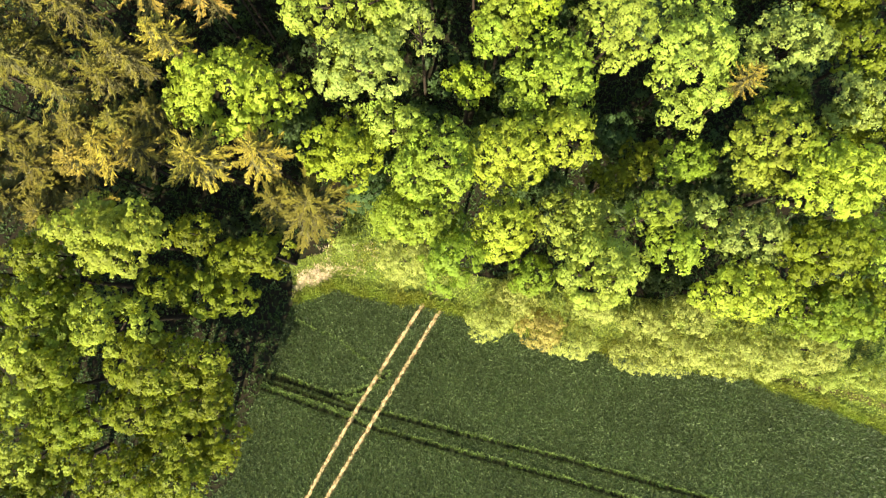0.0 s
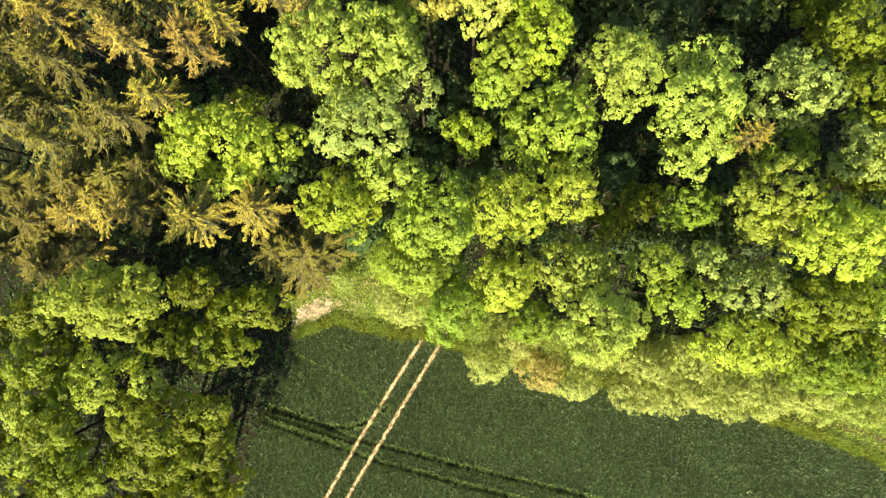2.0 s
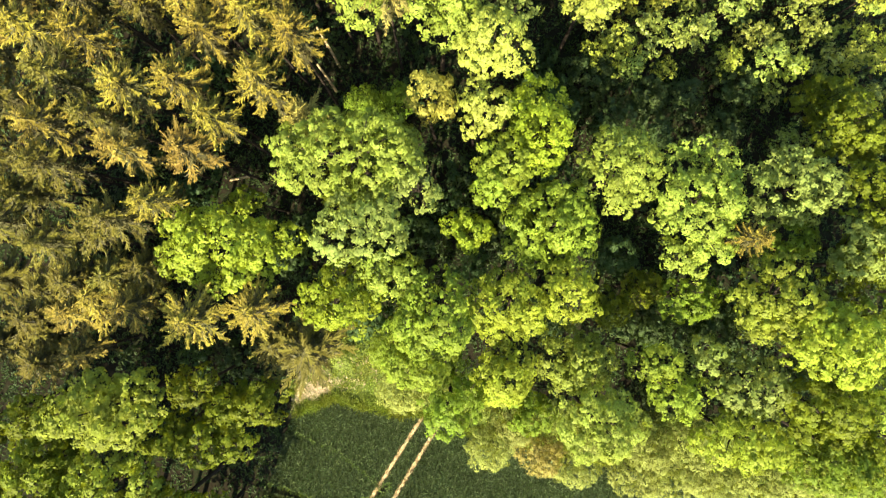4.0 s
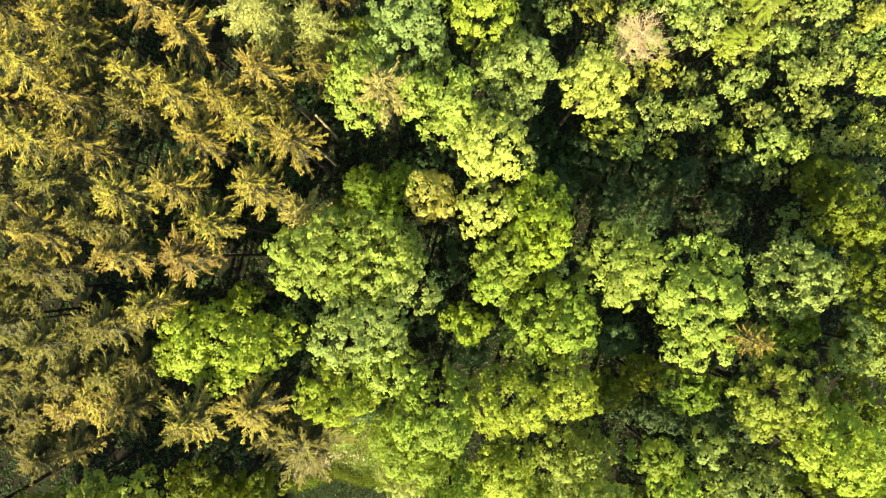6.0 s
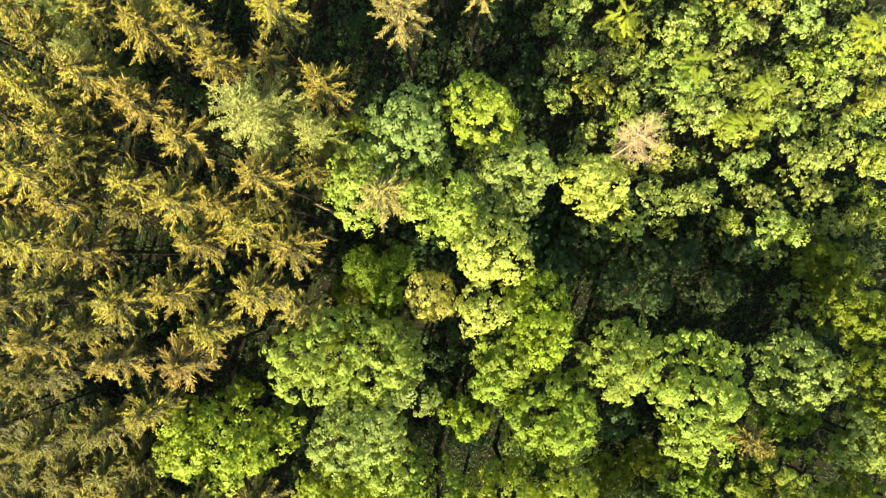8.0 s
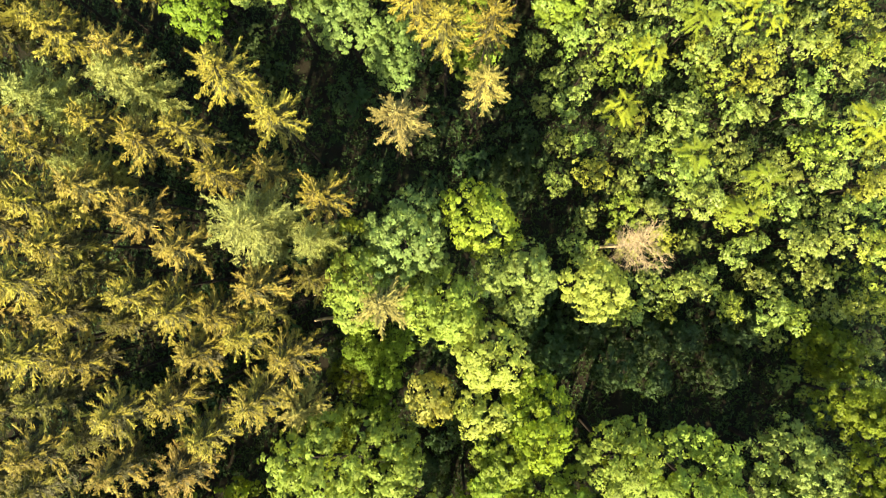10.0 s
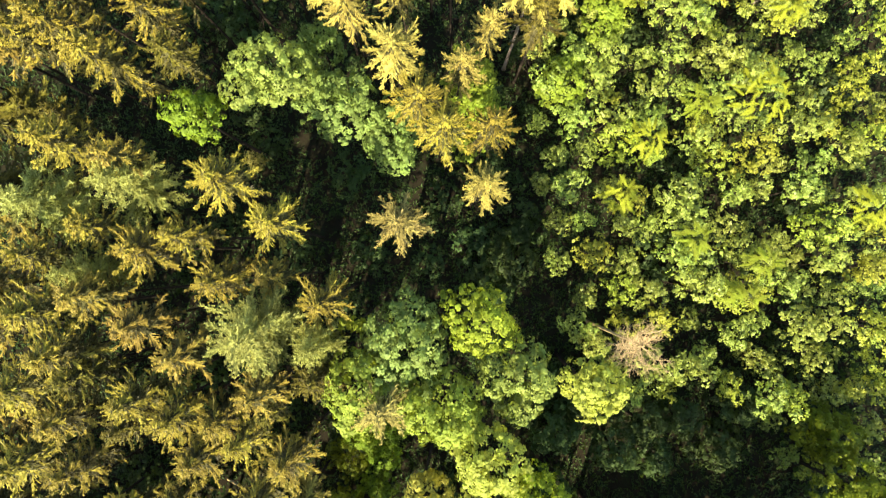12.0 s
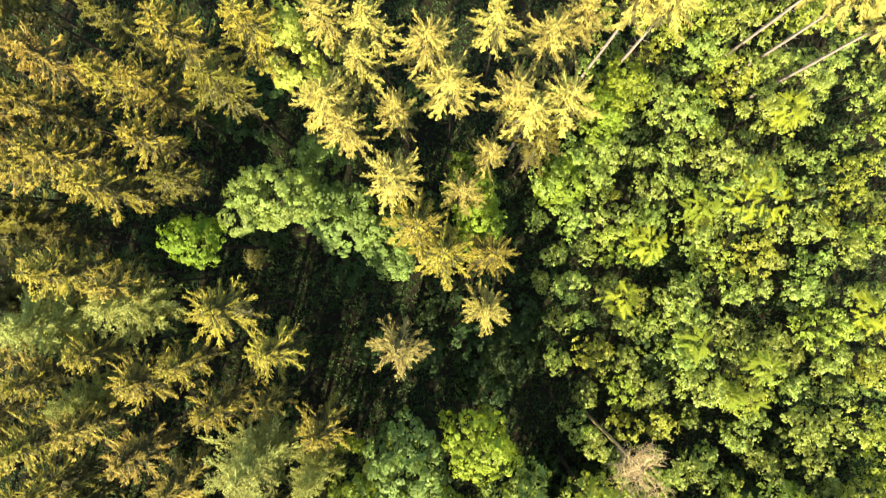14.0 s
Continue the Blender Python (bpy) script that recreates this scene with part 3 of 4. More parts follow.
def ribbon(name, line, width, z, material, rng, label, category):
    """A strip of ground along a line with uneven edges."""
    bm = bmesh.new()
    prev = None
    pts = []
    for (x0, y0), (x1, y1) in zip(line, line[1:]):
        n = max(2, int(math.hypot(x1 - x0, y1 - y0) / 0.25))
        pts += [(x0 + (x1 - x0) * i / n, y0 + (y1 - y0) * i / n) for i in range(n)]
    pts.append(line[-1])
    for i, (x, y) in enumerate(pts):
        a, b = pts[max(0, i - 1)], pts[min(len(pts) - 1, i + 1)]
        d = Vector((b[0] - a[0], b[1] - a[1], 0)).normalized()
        s = Vector((-d.y, d.x, 0))
        w1, w2 = width * rng.uniform(0.3, 0.68), width * rng.uniform(0.3, 0.68)
        row = [bm.verts.new(Vector((x, y, z)) + s * w1), bm.verts.new(Vector((x, y, z - 0.008))), bm.verts.new(Vector((x, y, z)) - s * w2)]
        if prev:
            bm.faces.new((prev[0], prev[1], row[1], row[0]))
            bm.faces.new((prev[1], prev[2], row[2], row[1]))
        prev = row
    return tagged(new(name, bm_mesh(name, bm, material)), label, category, kind="structure")


rng = np.random.default_rng(5)
for line in (TRAM_WEST, TRAM_EAST):
    ribbon("track_edge", line, 0.62, 0.066, DITCH, rng, "brown trodden edge of a wheel track", "wheel track")
ribbon("wheel_track", TRAM_WEST, 0.42, 0.085, TRACK, rng, "dry pale soil wheel track through the crop", "wheel track")
ribbon("wheel_track", TRAM_EAST, 0.42, 0.085, TRACK, rng, "dry pale soil wheel track through the crop", "wheel track")
# strips that paint the crop's shadow along the old wheel marks
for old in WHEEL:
    ribbon("old_wheel_mark", old, 0.52, 0.055, MARK_SHADE, rng, "old wheel mark pressed into the crop, darkened for its shadow", "wheel track")
ribbon("ditch", [(39.5, -10.9), (43, -11.9), (46.5, -12.6), (51.2, -13.6), (57, -15.4)], 0.8, 0.10, DITCH, rng, "narrow brown ditch in the grassy verge", "ditch")


def blade_field(name, x, y, rng, count, length, width, lean, material, base=0.05, label="", category="", pale=None, share=0.0):
    """Tufts of blades at the places given, kept as one mass."""
    n = len(x) * count
    px, py = np.repeat(x, count) + rng.normal(0, 0.05, n), np.repeat(y, count) + rng.normal(0, 0.05, n)
    a = rng.uniform(0, 6.283, n)
    tilt = rng.uniform(*lean, n)
    al = np.stack([np.cos(a) * np.sin(tilt), np.sin(a) * np.sin(tilt), np.cos(tilt)], axis=1)
    L = rng.uniform(0.7, 1.3, n) * length
    c = np.stack([px, py, np.full(n, base)], axis=1) + al * L[:, None] * 0.5
    f = np.stack([-np.cos(a) * np.cos(tilt), -np.sin(a) * np.cos(tilt), np.sin(tilt)], axis=1) + rng.normal(0, 0.25, (n, 3))
    v = blades(c, al, f, L, rng.uniform(0.7, 1.3, n) * width, 0.1)
    ob = new(name, mesh_from(name, v, material, pale, np.repeat(rng.uniform(0, 1, len(x)) < share, count) if pale else None))
    return tagged(ob, label, category, kind="stuff")


step = 0.2
gx, gy = np.meshgrid(np.arange(-31, 62, step), np.arange(-31, 1, step))
gx, gy = gx.ravel() + rng.uniform(-0.16, 0.16, gx.size), gy.ravel() + rng.uniform(-0.16, 0.16, gx.size)
inside = gy < edge_y(gx) + rng.normal(0, 0.12, gx.size)
tram = np.minimum(bearing(TRAM_WEST, gx, gy), bearing(TRAM_EAST, gx, gy))
wheel = np.min([bearing(line, gx, gy) for line in WHEEL], axis=0)
straw_spot = np.hypot((gx + 16.2) / 1.5, (gy + 0.7) / 1.3)
keep = inside & (tram > 0.20 + 0.05 * np.sin(gy * 1.7 + gx) + rng.normal(0, 0.06, gx.size)) & (wheel > 0.22 + rng.normal(0, 0.04, gx.size)) & (straw_spot > 1)
faint = bearing([(-18.7, -4.0), (-15.9, -5.7), (-11.8, -7.4), (-7.7, -10.7), (-5.6, -12.0)], gx, gy)
# north rim of the marks, facing the sun, takes the lightened stems
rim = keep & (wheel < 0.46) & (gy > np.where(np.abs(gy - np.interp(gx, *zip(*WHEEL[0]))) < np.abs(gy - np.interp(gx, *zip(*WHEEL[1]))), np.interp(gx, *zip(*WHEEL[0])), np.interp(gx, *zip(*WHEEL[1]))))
# taller stems south of the marks, added to throw shadow into them
south = keep & ~rim & (wheel < 0.42)
main = keep & ~rim & ~south
rim |= main & (faint < 0.16) & (rng.uniform(0, 1, gx.size) < 0.45)
main &= ~rim
blade_field("tall_crop", gx[south], gy[south], rng, 8, 0.66, 0.06, (0.05, 0.32), CROP, 0.05, "tall dark green cereal stems added to shade old wheel marks", "crop")
blade_field("cereal_crop", gx[main], gy[main], rng, 5, 0.40, 0.046, (0.15, 0.95), CROP, 0.05, "dense dark green cereal crop covering the field", "crop", PALE_CROP, 0.2)
blade_field("bent_crop", gx[rim], gy[rim], rng, 7, 0.50, 0.05, (0.25, 0.9), BENT, 0.06, "bent cereal stems beside old wheel marks, lightened as their sunlit side", "crop")

# grass of the verge
vx, vy = rng.uniform(-19, 62, 70000), rng.uniform(-21, 12, 70000)
north = np.interp(vx, [-18.2, -14, -11.5, -10.5, -8.5, -8, -4, 4, 20, 38, 53, 66], [1.6, 3, 6.5, 12, 12, 7.5, 3.5, 0.5, -1.5, -3.0, -5.5, -9])
ok = (vy > edge_y(vx) - 0.1) & (vy < north) & (vx > -17.6)
blade_field("verge_grass", vx[ok], vy[ok], rng, 3, 0.34, 0.07, (0.3, 1.2), BLADES, 0.07, "tufts of yellow-green verge grass beside the field", "grass")
tx = rng.uniform(-17.2, 62, 9000)
ty = edge_y(tx) + rng.normal(0.1, 0.32, 9000) + 0.35 * np.sin(tx * 0.9) * np.sin(tx * 0.37)
blade_field("edge_grass", tx, ty, rng, 3, 0.62, 0.07, (0.2, 1.0), BLADES, 0.06, "long grass growing over the edge of the crop", "grass")
sx, sy = -15.2 + rng.normal(0, 1.3, 1000), rng.normal(0, 0.42, 1000) + 0.25 * np.sin(np.arange(1000))
sy = sy - 0.2 + (sx + 16) * 0.25 - np.maximum(0, -(sx + 16.4)) * rng.uniform(0, 2.2, 1000)
dry_x, dry_y = rng.uniform(-15, -6, 110), rng.uniform(0.4, 4.2, 110)
sx, sy = np.concatenate([sx, dry_x]), np.concatenate([sy, dry_y])
ok = (sx > -17.5) & (np.sin(sx * 4.1 + np.sin(sy * 6.0)) + np.sin(sy * 5.3 + sx * 1.7) > -0.35)
blade_field("straw_patch", sx[ok], sy[ok], rng, 3, 0.5, 0.06, (0.9, 1.5), STRAW, 0.09, "pale flattened straw lying at the field corner", "straw")

# ---- the wood ----
broadleaf(-20.2, 16.8, 7.3, 4.1, 22.3, "sunny")
broadleaf(-18.5, 21.5, 1.6, 1.4, 18.0, "lime")
broadleaf(-8.1, 25.4, 7.6, 4.3, 25.0, "pale")
broadleaf(-1.9, 22.3, 2.1, 2.5, 23.0, "grey")
broadleaf(-7.2, 18.8, 4.7, 3.2, 24.0, "grey")
broadleaf(-9.6, 12.2, 4.4, 3.5, 19.5, "lime")
broadleaf(-4.5, 14.5, 3.1, 2.1, 20.0, "pale")
broadleaf(-0.3, 10.7, 3.9, 4.6, 21.8, "fresh")
broadleaf(-1.3, 5.6, 4.4, 2.5, 17.5, "fresh")
broadleaf(6.8, 11.6, 4.1, 3.7, 20.5, "sunny")
broadleaf(12.3, 13.2, 2.7, 2.8, 21.0, "sunny")
broadleaf(10.8, 19.2, 5.2, 4.3, 21.2, "fresh")
broadleaf(2.8, 18.8, 2.4, 2.4, 18.0, "lime")
broadleaf(4.8, 22.7, 2.1, 2.1, 20.0, "fresh")
broadleaf(16.9, 24.7, 4.4, 3.9, 21.4, "pale")
broadleaf(25.0, 21.9, 4.7, 6.6, 21.0, "pale")
broadleaf(35.2, 23.7, 4.6, 4.2, 19.0, "grey")
broadleaf(25.9, 12.2, 3.5, 2.3, 15.0, "deep")
broadleaf(21.5, 13.2, 2.7, 2.1, 12.0, "mid")
broadleaf(18.5, 10.9, 2.4, 2.4, 10.0, "mid")
broadleaf(31.9, 12.7, 4.6, 5.0, 22.5, "olive")
broadleaf(35.3, 8.9, 3.9, 3.6, 25.0, "sunny")
broadleaf(40.9, 17.7, 2.7, 3.2, 19.0, "grey")
broadleaf(6.6, 4.8, 3.1, 3.4, 18.0, "sunny")
broadleaf(13.9, 5.9, 4.3, 3.4, 17.0, "pale")
broadleaf(21.6, 6.2, 3.1, 2.3, 18.0, "fresh")
broadleaf(23.8, 3.0, 3.0, 2.1, 17.8, "fresh")
broadleaf(26.9, 6.6, 2.2, 2.2, 16.0, "grey")
broadleaf(15.7, 0.7, 4.4, 3.9, 21.0, "pale")
broadleaf(30.5, 4.0, 3.5, 3.3, 19.0, "grey")
broadleaf(29.7, -1.1, 4.7, 2.9, 19.2, "yellow")
broadleaf(36.3, 2.6, 4.3, 3.8, 22.0, "mid")
broadleaf(37.7, -3.4, 4.5, 2.9, 20.0, "deep")
broadleaf(1.5, 1.5, 3.4, 3.4, 18.0, "deep")
broadleaf(9.6, 0.2, 2.3, 2.3, 14.0, "deep")
broadleaf(43.3, 29.0, 2.8, 2.8, 15.0, "mid")
broadleaf(42.0, 34.1, 3.6, 3.6, 12.0, "mid")
broadleaf(9.2, 28.8, 3.2, 4.8, 22.0, "lime")
broadleaf(6.2, 25.2, 2.8, 3.1, 21.0, "fresh")
broadleaf(-28.4, 2.8, 5.3, 3.9, 26.5, "olive")
broadleaf(-23.4, 3.5, 2.4, 2.3, 19.0, "mid")
broadleaf(-17.4, 1.6, 2.8, 2.6, 17.0, "mid")
broadleaf(-21.0, 1.2, 2.7, 2.3, 16.0, "mid")
broadleaf(-26.3, -1.3, 2.9, 2.3, 18.0, "mid")
broadleaf(-22.2, -2.2, 3.9, 2.7, 17.5, "mid")
broadleaf(-30.2, -5.0, 4.1, 3.4, 22.0, "olive")
broadleaf(-36.6, -3.7, 3.3, 3.0, 22.0, "mid")
broadleaf(-36.7, 1.1, 2.5, 2.3, 22.0, "mid")
broadleaf(-25.5, -8.8, 5.8, 3.0, 21.0, "mid")
broadleaf(-35.2, -8.7, 3.5, 2.5, 22.0, "mid")
broadleaf(-33.4, -13.4, 3.9, 3.0, 21.0, "mid")
broadleaf(-28.1, -13.1, 4.3, 2.6, 19.0, "mid")
broadleaf(-23.3, -12.2, 3.5, 2.8, 16.0, "mid")
broadleaf(-25.4, -17.5, 6.0, 4.3, 15.5, "mid")
broadleaf(-36.6, -17.2, 4.1, 3.7, 20.0, "olive")
broadleaf(-31.0, -19.9, 4.2, 3.3, 18.0, "mid")
broadleaf(-25.4, -20.8, 3.7, 2.2, 16.0, "mid")
broadleaf(-21.6, 64.6, 2.8, 2.3, 25.0, "deep")
broadleaf(-10.1, 67.2, 3.5, 3.8, 19.5, "blue")
broadleaf(-15.3, 68.3, 3.7, 3.4, 26.0, "grey")
broadleaf(-13.5, 69.4, 2.7, 2.7, 18.0, "blue")
broadleaf(-5.3, 65.8, 2.6, 3.4, 15.0, "blue")
broadleaf(2.6, 71.2, 2.9, 3.5, 14.0, "fresh")
broadleaf(3.3, 47.0, 3.7, 3.2, 24.6, "yellow")
broadleaf(-3.2, 44.6, 4.2, 4.4, 25.6, "blue")
broadleaf(-7.3, 40.8, 2.7, 3.7, 24.0, "pale")
broadleaf(6.9, 41.8, 3.5, 3.7, 24.2, "grey")
broadleaf(0.0, 39.2, 4.3, 3.7, 24.5, "pale")
broadleaf(4.6, 35.0, 3.6, 2.8, 25.2, "bright")
broadleaf(3.7, 29.9, 2.7, 2.4, 22.0, "bright")
broadleaf(-0.8, 30.7, 2.1, 2.6, 22.0, "cream")
broadleaf(13.9, 41.1, 3.0, 2.9, 23.0, "bright")
broadleaf(-8.3, 46.3, 1.3, 1.2, 20.0, "yellow")
broadleaf(-13.8, 82.2, 3.7, 4.1, 23.5, "bright")
broadleaf(19.1, 82.4, 2.5, 3.6, 12.0, "yellow")
# understorey trees with "shade" leaves have the shadow of taller crowns in their colour
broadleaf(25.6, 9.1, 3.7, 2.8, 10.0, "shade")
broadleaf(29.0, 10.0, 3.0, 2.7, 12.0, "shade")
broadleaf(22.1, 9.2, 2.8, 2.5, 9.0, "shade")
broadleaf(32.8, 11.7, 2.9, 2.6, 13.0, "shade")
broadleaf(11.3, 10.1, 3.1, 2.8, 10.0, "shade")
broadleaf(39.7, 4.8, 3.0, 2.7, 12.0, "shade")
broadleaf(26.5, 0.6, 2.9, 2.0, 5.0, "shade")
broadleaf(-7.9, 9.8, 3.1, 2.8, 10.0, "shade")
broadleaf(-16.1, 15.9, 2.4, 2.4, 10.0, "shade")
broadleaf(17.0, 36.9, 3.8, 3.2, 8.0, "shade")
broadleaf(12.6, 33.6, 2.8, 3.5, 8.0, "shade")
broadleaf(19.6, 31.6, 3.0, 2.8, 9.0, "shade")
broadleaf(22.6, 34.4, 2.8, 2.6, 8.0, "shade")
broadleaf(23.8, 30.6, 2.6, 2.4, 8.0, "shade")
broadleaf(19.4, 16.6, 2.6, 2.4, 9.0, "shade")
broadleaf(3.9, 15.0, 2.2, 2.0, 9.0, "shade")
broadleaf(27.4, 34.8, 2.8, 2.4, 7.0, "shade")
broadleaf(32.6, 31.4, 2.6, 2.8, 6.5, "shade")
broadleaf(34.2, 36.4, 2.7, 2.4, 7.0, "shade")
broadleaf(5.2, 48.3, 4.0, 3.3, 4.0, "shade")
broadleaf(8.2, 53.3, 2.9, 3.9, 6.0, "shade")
broadleaf(4.0, 68.0, 2.7, 3.0, 12.0, "fresh")
broadleaf(2.6, 65.3, 2.1, 2.1, 11.0, "fresh")
broadleaf(-5.5, 64.5, 2.6, 3.4, 15.0, "blue")
broadleaf(-12.9, 73.8, 2.5, 2.2, 16.0, "blue")
broadleaf(17.2, 79.6, 2.4, 3.6, 11.0, "fresh")
broadleaf(13.0, 72.3, 2.8, 2.8, 10.0, "fresh")
broadleaf(35.9, 18.4, 3.5, 2.3, 14.0, "deep")
shrub(-3.7, 1.8, 3.1, 2.7, 12.0, "shrub")
shrub(-5.1, 6.5, 2.3, 3.0, 14.0, "fresh")
shrub(5.9, -4.6, 3.1, 2.2, 11.0, "shrub")
shrub(8.5, -1.9, 2.7, 2.4, 11.0, "shrub")
shrub(11.5, -5.5, 2.8, 2.5, 9.6, "dry")
shrub(15.1, -6.9, 2.9, 1.9, 10.0, "shrub")
shrub(17.1, -3.3, 2.5, 1.9, 11.5, "shrub")
shrub(22.5, -8.1, 3.5, 2.5, 8.0, "shrub")
shrub(23.0, -4.7, 2.7, 2.3, 10.5, "shrub")
shrub(26.5, -7.7, 3.4, 2.8, 10.0, "shrub")
shrub(27.2, -4.0, 2.7, 2.6, 11.5, "shrub")
shrub(31.0, -7.9, 3.7, 2.7, 11.0, "shrub")
shrub(36.3, -8.1, 3.2, 2.8, 10.0, "shrub")
shrub(42.0, -7.7, 3.8, 2.5, 8.0, "shrub")
shrub(45.4, -10.9, 2.7, 1.7, 3.0, "grass")
shrub(50.4, -10.5, 2.7, 2.0, 4.0, "grass")
shrub(-11.3, 4.3, 1.7, 1.3, 3.0, "grey")
shrub(-10.3, 29.9, 2.6, 2.9, 6.5, "mid")
shrub(-8.6, 33.4, 2.2, 2.6, 8.5, "deep")
shrub(-5.0, 33.8, 1.9, 2.4, 9.0, "deep")
shrub(-6.2, 30.4, 2.4, 2.0, 7.5, "deep")
shrub(-7.2, 26.6, 2.6, 2.4, 6.0, "deep")
shrub(-10.7, 23.9, 2.8, 2.8, 10.0, "mid")
shrub(-21.7, 63.4, 0.9, 1.5, 6.0, "dry")
spruce(-13.2, 6.6, 4.0, 16.0, "olive")
spruce(-16.2, 7.2, 2.6, 15.0, "olive")
spruce(-22.3, 10.4, 3.4, 22.0, "gold")
spruce(-17.1, 11.2, 3.0, 21.0, "gold")
spruce(-28.3, 10.8, 2.9, 21.0, "gold")
spruce(-32.2, 11.7, 3.1, 19.0, "gold")
spruce(28.9, 18.0, 1.7, 23.0, "gold")
spruce(-35.2, 6.6, 2.4, 17.0, "rust")
spruce(-38.6, 5.4, 2.8, 17.0, "olive")
spruce(-39.4, 10.2, 2.8, 18.0, "olive")
spruce(-42.6, 7.0, 2.8, 17.0, "olive")
spruce(-39.6, 21.4, 2.8, 20.0, "olive")
spruce(-34.7, 10.0, 2.5, 19.0, "rust")
spruce(-34.4, 13.9, 2.8, 20.0, "olive")
spruce(-30.5, 14.4, 2.7, 20.0, "olive")
spruce(-27.7, 15.0, 2.5, 20.0, "olive")
spruce(-35.7, 17.4, 2.7, 22.0, "olive")
spruce(-31.7, 18.4, 2.7, 22.0, "olive")
spruce(-28.2, 19.3, 2.8, 25.0, "olive")
spruce(-24.9, 21.3, 2.5, 25.0, "gold")
spruce(-33.8, 47.5, 3.0, 29.0, "gold")
spruce(-29.3, 48.8, 2.8, 28.0, "rust")
spruce(-25.0, 47.3, 2.9, 28.0, "rust")
spruce(-21.2, 44.2, 3.0, 27.0, "rust")
spruce(-31.4, 44.4, 2.9, 28.0, "gold")
spruce(-34.4, 41.2, 3.1, 28.0, "gold")
spruce(-30.0, 41.8, 2.4, 27.0, "olive")
spruce(-25.5, 40.8, 2.8, 27.0, "gold")
spruce(-22.1, 39.2, 2.7, 27.0, "gold")
spruce(-30.9, 38.4, 3.0, 27.0, "gold")
spruce(-26.8, 37.5, 2.3, 26.0, "olive")
spruce(-19.0, 38.5, 2.8, 26.0, "gold")
spruce(-15.1, 40.9, 2.6, 27.0, "rust")
spruce(-10.8, 42.1, 2.7, 24.0, "olive")
spruce(-20.6, 34.8, 2.7, 26.0, "gold")
spruce(-16.2, 37.0, 2.4, 26.0, "gold")
spruce(-12.7, 34.7, 2.8, 26.0, "gold")
spruce(-16.0, 30.9, 2.9, 26.0, "gold")
spruce(-35.1, 34.5, 3.0, 27.0, "gold")
spruce(-30.4, 34.3, 2.7, 27.0, "gold")
spruce(-32.6, 31.2, 2.6, 27.0, "olive")
spruce(-26.4, 30.2, 2.8, 27.0, "gold")
spruce(-22.3, 30.5, 2.6, 26.0, "gold")
spruce(-33.6, 27.0, 2.9, 27.0, "gold")
spruce(-29.7, 27.8, 2.3, 26.0, "olive")
spruce(-19.8, 27.9, 2.6, 25.0, "gold")
spruce(-27.3, 25.2, 2.8, 26.0, "rust")
spruce(-21.6, 25.3, 3.0, 26.0, "rust")
spruce(-34.1, 24.1, 2.7, 26.0, "olive")
spruce(-12.6, 29.0, 2.4, 20.0, "pale")
spruce(-14.8, 39.0, 2.1, 24.0, "olive")
spruce(-31.2, 61.5, 3.0, 29.0, "gold")
spruce(-27.7, 60.9, 2.2, 28.0, "rust")
spruce(-18.2, 58.4, 2.9, 28.5, "gold")
spruce(-14.5, 54.8, 2.8, 27.0, "gold")
spruce(-24.7, 53.3, 2.9, 28.0, "gold")
spruce(-21.6, 54.5, 2.3, 27.0, "gold")
spruce(-18.6, 50.8, 2.6, 27.0, "gold")
spruce(-10.4, 49.2, 2.6, 26.6, "gold")
spruce(-30.0, 54.4, 2.2, 27.0, "gold")
spruce(-34.6, 52.0, 2.3, 27.0, "gold")
spruce(-14.3, 50.6, 2.1, 26.0, "rust")
spruce(-2.6, 66.7, 3.0, 26.0, "gold")
spruce(0.1, 63.4, 2.9, 26.0, "gold")
spruce(3.5, 63.9, 2.5, 26.6, "gold")
spruce(3.2, 58.8, 2.4, 24.6, "pale")
spruce(-3.7, 55.8, 2.9, 25.1, "tan")
spruce(-4.9, 39.2, 3.0, 25.6, "tan")
spruce(-32.5, 79.2, 3.1, 31.0, "rust")
spruce(-22.9, 80.9, 3.0, 31.0, "gold")
spruce(-29.0, 78.1, 2.2, 29.0, "gold")
spruce(-17.0, 82.0, 3.1, 29.0, "gold")
spruce(-24.7, 77.0, 2.4, 30.0, "gold")
spruce(-18.8, 77.2, 3.2, 28.0, "olive")
spruce(-25.2, 73.5, 2.5, 28.0, "gold")
spruce(-32.4, 72.0, 2.7, 29.0, "gold")
spruce(-28.9, 69.0, 2.8, 29.0, "gold")
spruce(-34.3, 76.0, 2.3, 29.0, "gold")
spruce(-35.1, 70.0, 2.3, 28.0, "gold")
spruce(-23.8, 70.3, 2.4, 26.0, "olive")
spruce(-34.7, 64.8, 1.7, 23.0, "olive")
spruce(-10.7, 77.2, 3.1, 27.0, "pale")
spruce(-7.2, 79.4, 2.3, 27.0, "pale")
spruce(-8.9, 74.4, 2.5, 26.0, "pale")
spruce(-4.8, 70.8, 3.0, 27.0, "pale")
spruce(1.0, 69.4, 2.2, 26.0, "pale")
spruce(3.3, 72.8, 1.9, 26.0, "pale")
spruce(-1.9, 81.7, 3.0, 28.0, "pale")
spruce(0.6, 78.3, 3.0, 27.0, "pale")
spruce(-3.9, 75.9, 2.2, 26.0, "pale")
spruce(6.2, 77.1, 3.0, 27.5, "pale")
spruce(10.0, 77.2, 3.0, 27.5, "pale")
spruce(8.3, 74.1, 3.0, 25.0, "olive")
spruce(8.8, 82.6, 2.9, 28.0, "pale")
spruce(4.4, 83.3, 2.4, 28.0, "pale")
spruce(-6.3, 83.0, 2.7, 28.0, "pale")
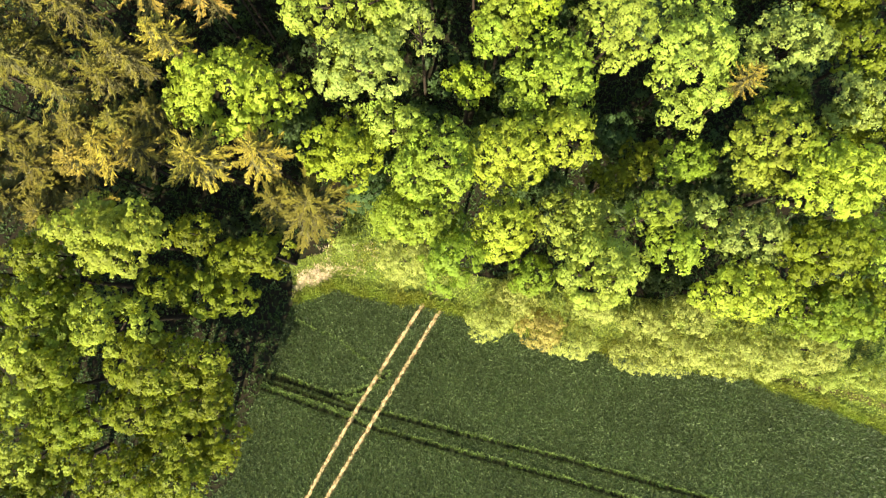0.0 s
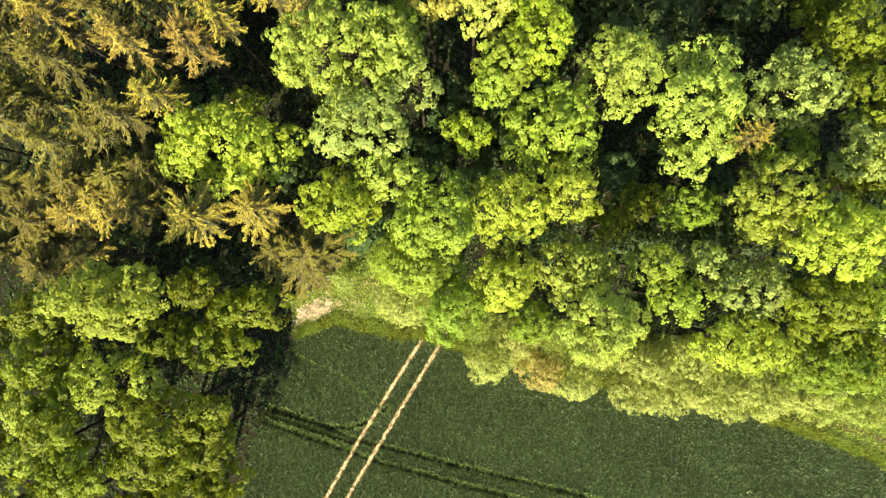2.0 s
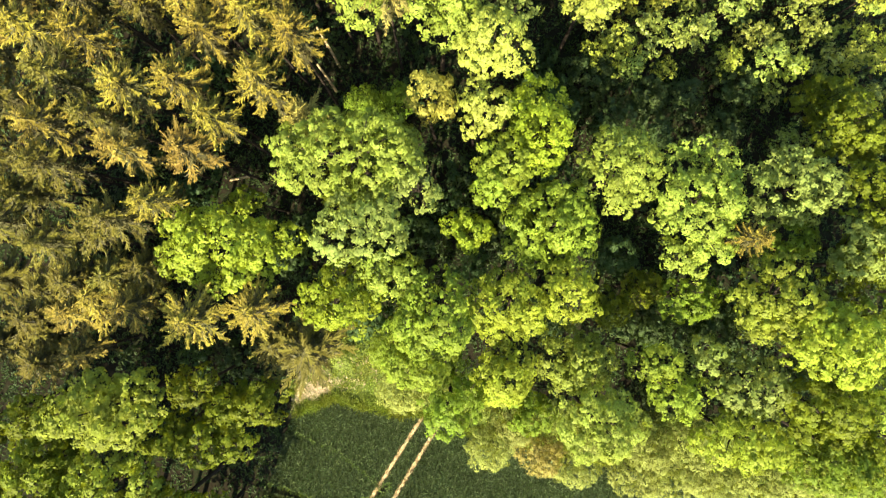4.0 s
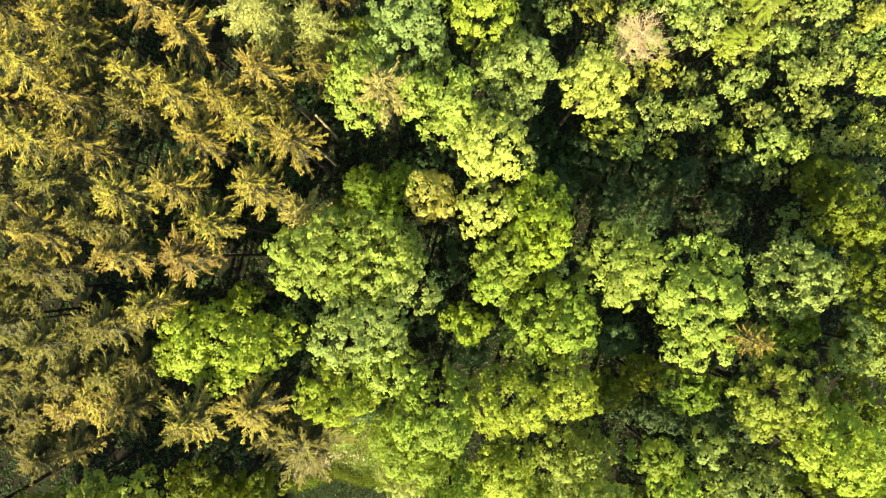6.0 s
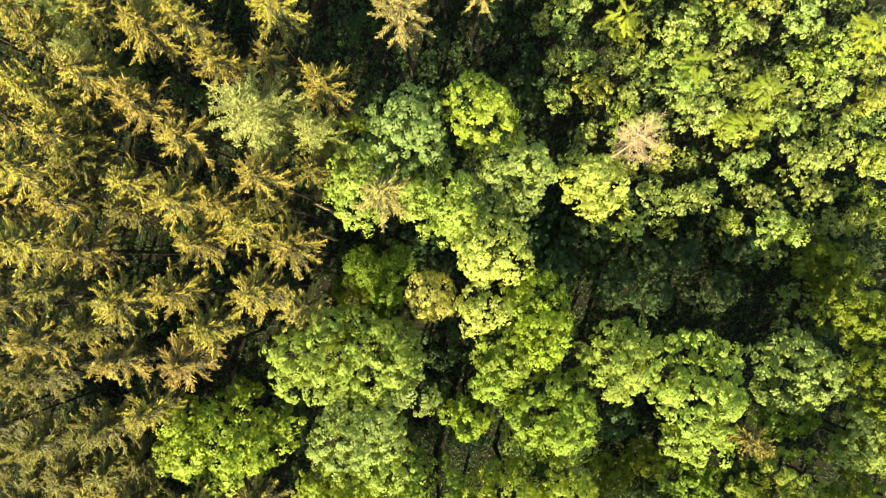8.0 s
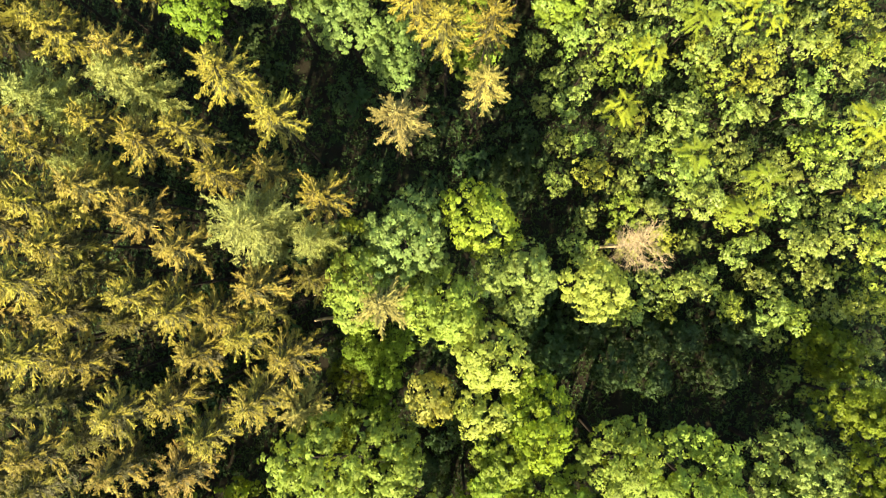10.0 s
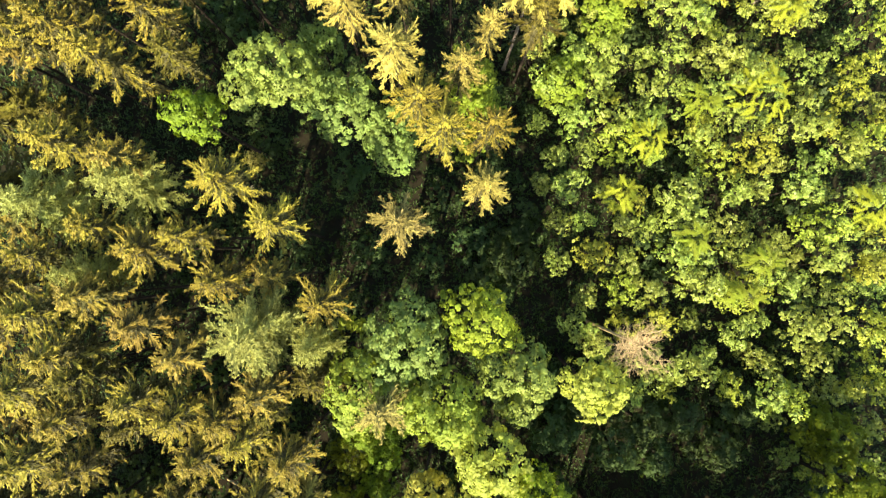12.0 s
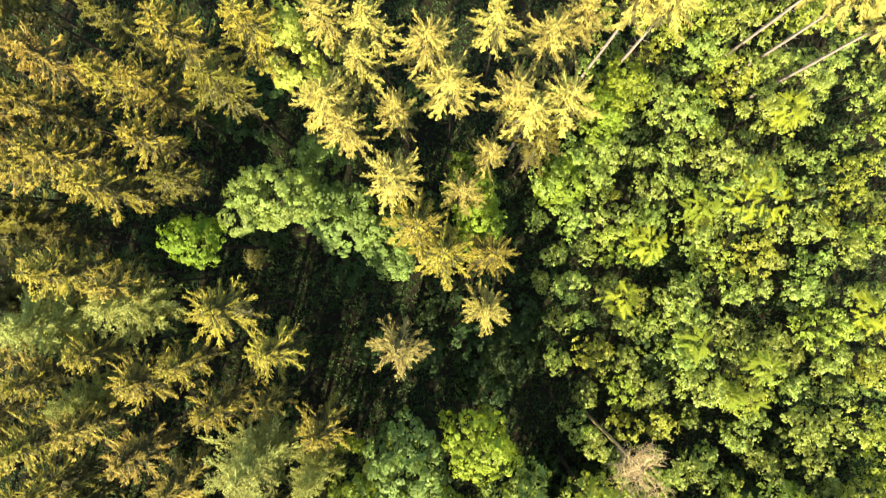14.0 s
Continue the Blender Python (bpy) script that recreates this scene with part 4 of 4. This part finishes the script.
spruce(-10.0, 83.8, 2.6, 28.0, "pale")
spruce(11.8, 83.3, 2.7, 28.0, "pale")
spruce(-27.1, 82.2, 2.1, 30.0, "olive")
larch(-15.0, 46.3, 4.0, 29.0, "larch")
larch(-11.1, 44.9, 2.2, 27.0, "larch")
larch(-27.1, 58.8, 3.3, 26.0, "larch")
larch(-35.4, 56.5, 3.6, 26.0, "larch")
larch(-30.7, 50.9, 2.1, 27.0, "larch")
dead_tree(17.6, 45.2, 3.5, 23.6)
fern_tree(33.2, 70.5, 4.4, 4.2, 12.6, "fern")
fern_tree(36.2, 80.2, 2.2, 2.2, 12.1, "fern")
fern_tree(21.4, 65.6, 2.6, 1.9, 12.1, "fern")
fern_tree(18.6, 59.7, 2.2, 2.4, 12.1, "fern")
fern_tree(45.1, 58.6, 2.4, 2.4, 12.1, "fern")
fern_tree(26.8, 55.2, 1.7, 1.7, 11.6, "yellow")
fern_tree(34.1, 52.7, 2.0, 1.7, 11.4, "yellow")
fern_tree(32.3, 49.0, 2.2, 1.6, 11.4, "yellow")
fern_tree(27.0, 69.6, 2.4, 1.9, 12.1, "yellow")
bare_pine(16.0, 85.5, 29.0)
bare_pine(18.2, 84.6, 29.0)
bare_pine(32.2, 87.7, 29.0)
bare_pine(34.2, 86.2, 29.0)
bare_pine(37.0, 84.0, 29.0)
bare_pine(7.0, 75.7, 27.0)


snag(-12.5, 39.3, 12.0, 0.05, 2.4)
snag(-12.9, 36.3, 9.0, 0.08, 2.4)
snag(-52.2, 41.6, 9.0, 0.3, -0.3)
snag(-25.5, 25.3, 5.0, 0.75, 0.0)

# the wood goes on to the west and east
g = np.random.default_rng(31)
for i in range(17):
    for j in range(4):
        x, y = -38.5 - 4.4 * j + g.normal(0, 0.8), 8 + 5.2 * i + g.normal(0, 0.9)
        low = 10 if y < 15 else 8 if 58 < y < 70 and j < 2 else 0
        spruce(x, y, g.uniform(2.6, 3.4), g.uniform(24, 28) - low, ("gold", "rust", "olive")[2 if y < 30 or low else int(g.integers(0, 3))])
for i in range(5):
    for j in range(2):
        broadleaf(-38 - 7.0 * j + g.normal(0, 0.8), -27 + 6.6 * i + g.normal(0, 0.8), g.uniform(3.4, 4.2), g.uniform(3.4, 4.2), g.uniform(19, 23), ("mid", "mid", "olive")[int(g.integers(0, 3))])
for i in range(6):
    for j in range(2):
        broadleaf(42 + 7.0 * j + g.normal(0, 0.8), -3 + 6.4 * i + g.normal(0, 0.8), g.uniform(3.2, 4.0), g.uniform(3.2, 4.0), g.uniform(17, 21), ("mid", "fresh", "mid")[int(g.integers(0, 3))])

# ---- thicket of young trees in the north-east ----
def young_model(seed, r, hue):
    g = np.random.default_rng(seed)
    tree = thing("young_tree", 0, 0, "young broadleaf tree in a dense green thicket", "tree", "young trees of the thicket")
    top = 9.0
    v, cen, tone = leafy_crown(g, r, r, 3.0, top - 3.0, 2.1, 20, 0.285, 0.185, (0.36, 0.72), 0.34, True, gaps=-0.75)
    add_trunk(tree, "trunk", g, top - 1.6, 0.10, top - 2.4, cen[g.permutation(len(cen))[:6]], BARK)
    part("crown", mesh_from("crown", v, LEAF[hue], tone=tone), tree)
    return tree


g = np.random.default_rng(77)
young = [young_model(300 + i, 1.7 + 0.08 * i, "thicket_gold" if i in (1, 6) else "thicket") for i in range(8)]
first = set()
places = []
for iy in range(19):
    for ix in range(12):
        x, y = 8.95 + ix * 3.55 + (1.7 if iy % 2 else 0) + g.normal(0, 0.55), 27.0 + iy * 3.75 + g.normal(0, 0.6)
        west = np.interp(y, [26, 38, 44, 54, 62, 74, 84, 96], [15, 17, 14.0, 11.5, 9.0, 9.5, 13, 16])
        low = np.interp(x, [12, 22, 30, 40, 48], [38, 37, 34, 30, 27])
        if x < west or y < low or math.hypot(x - 17.6, y - 45.2) < 1.6 or math.hypot((x - 30) / 7.5, (y - 33) / 6.0) < 1:
            continue
        places.append((x, y))
for i, (x, y) in enumerate(places):
    k = int(g.integers(0, 8))
    s = g.uniform(0.62, 1.28) * (0.75 if y < 36 else 1.0)
    m = pose(x, y, 0, 0, 0, g.uniform(0, 360)) @ Matrix.Diagonal((s * 1.05, s * 1.05, s, 1))
    if k in first:
        copy_scaled(young[k], m)
    else:
        first.add(k)
        young[k].matrix_world = m

# ---- undergrowth, with the wood's shade put into its leaf colour ----
def undergrowth_model(seed):
    g = np.random.default_rng(seed)
    tree = thing("undergrowth_bush", 0, 0, "low green bush on the forest floor, darkened for tree shade", "shrub", "undergrowth bushes")
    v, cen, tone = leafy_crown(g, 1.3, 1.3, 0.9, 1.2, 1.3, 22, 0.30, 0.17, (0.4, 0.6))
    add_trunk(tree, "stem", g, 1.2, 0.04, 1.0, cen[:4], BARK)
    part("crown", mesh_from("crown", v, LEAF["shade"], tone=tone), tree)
    return tree


bush = [undergrowth_model(500 + i) for i in range(4)]
first = set()
for i in range(150):
    x, y = g.uniform(-16, 16), g.uniform(6, 84)
    if i >= 30:
        x, y = g.uniform(-44, 50), g.uniform(3, 84)
    k = int(g.integers(0, 4))
    s = g.uniform(0.8, 2.3)
    m = pose(x, y, 0, 0, 0, g.uniform(0, 360)) @ Matrix.Diagonal((s, s, s * g.uniform(0.7, 1.4), 1))
    if k in first:
        copy_scaled(bush[k], m)
    else:
        first.add(k)
        bush[k].matrix_world = m

fx, fy = g.uniform(-57, 60, 90000), g.uniform(-30, 98, 90000)
ok = (fy > edge_y(fx) + np.where(fx < -18, 0.6, 5.5)) & (np.sin(fx * 0.55 + 1.3 * np.sin(fy * 0.4)) + np.sin(fy * 0.7 + fx * 0.23) + g.normal(0, 0.5, fx.size) > -1.5)
blade_field("undergrowth", fx[ok], fy[ok], g, 3, 0.45, 0.13, (0.6, 1.3), LEAF["shade"], 0.03, "green ferns and brambles on the forest floor, shade put into their colour", "undergrowth")
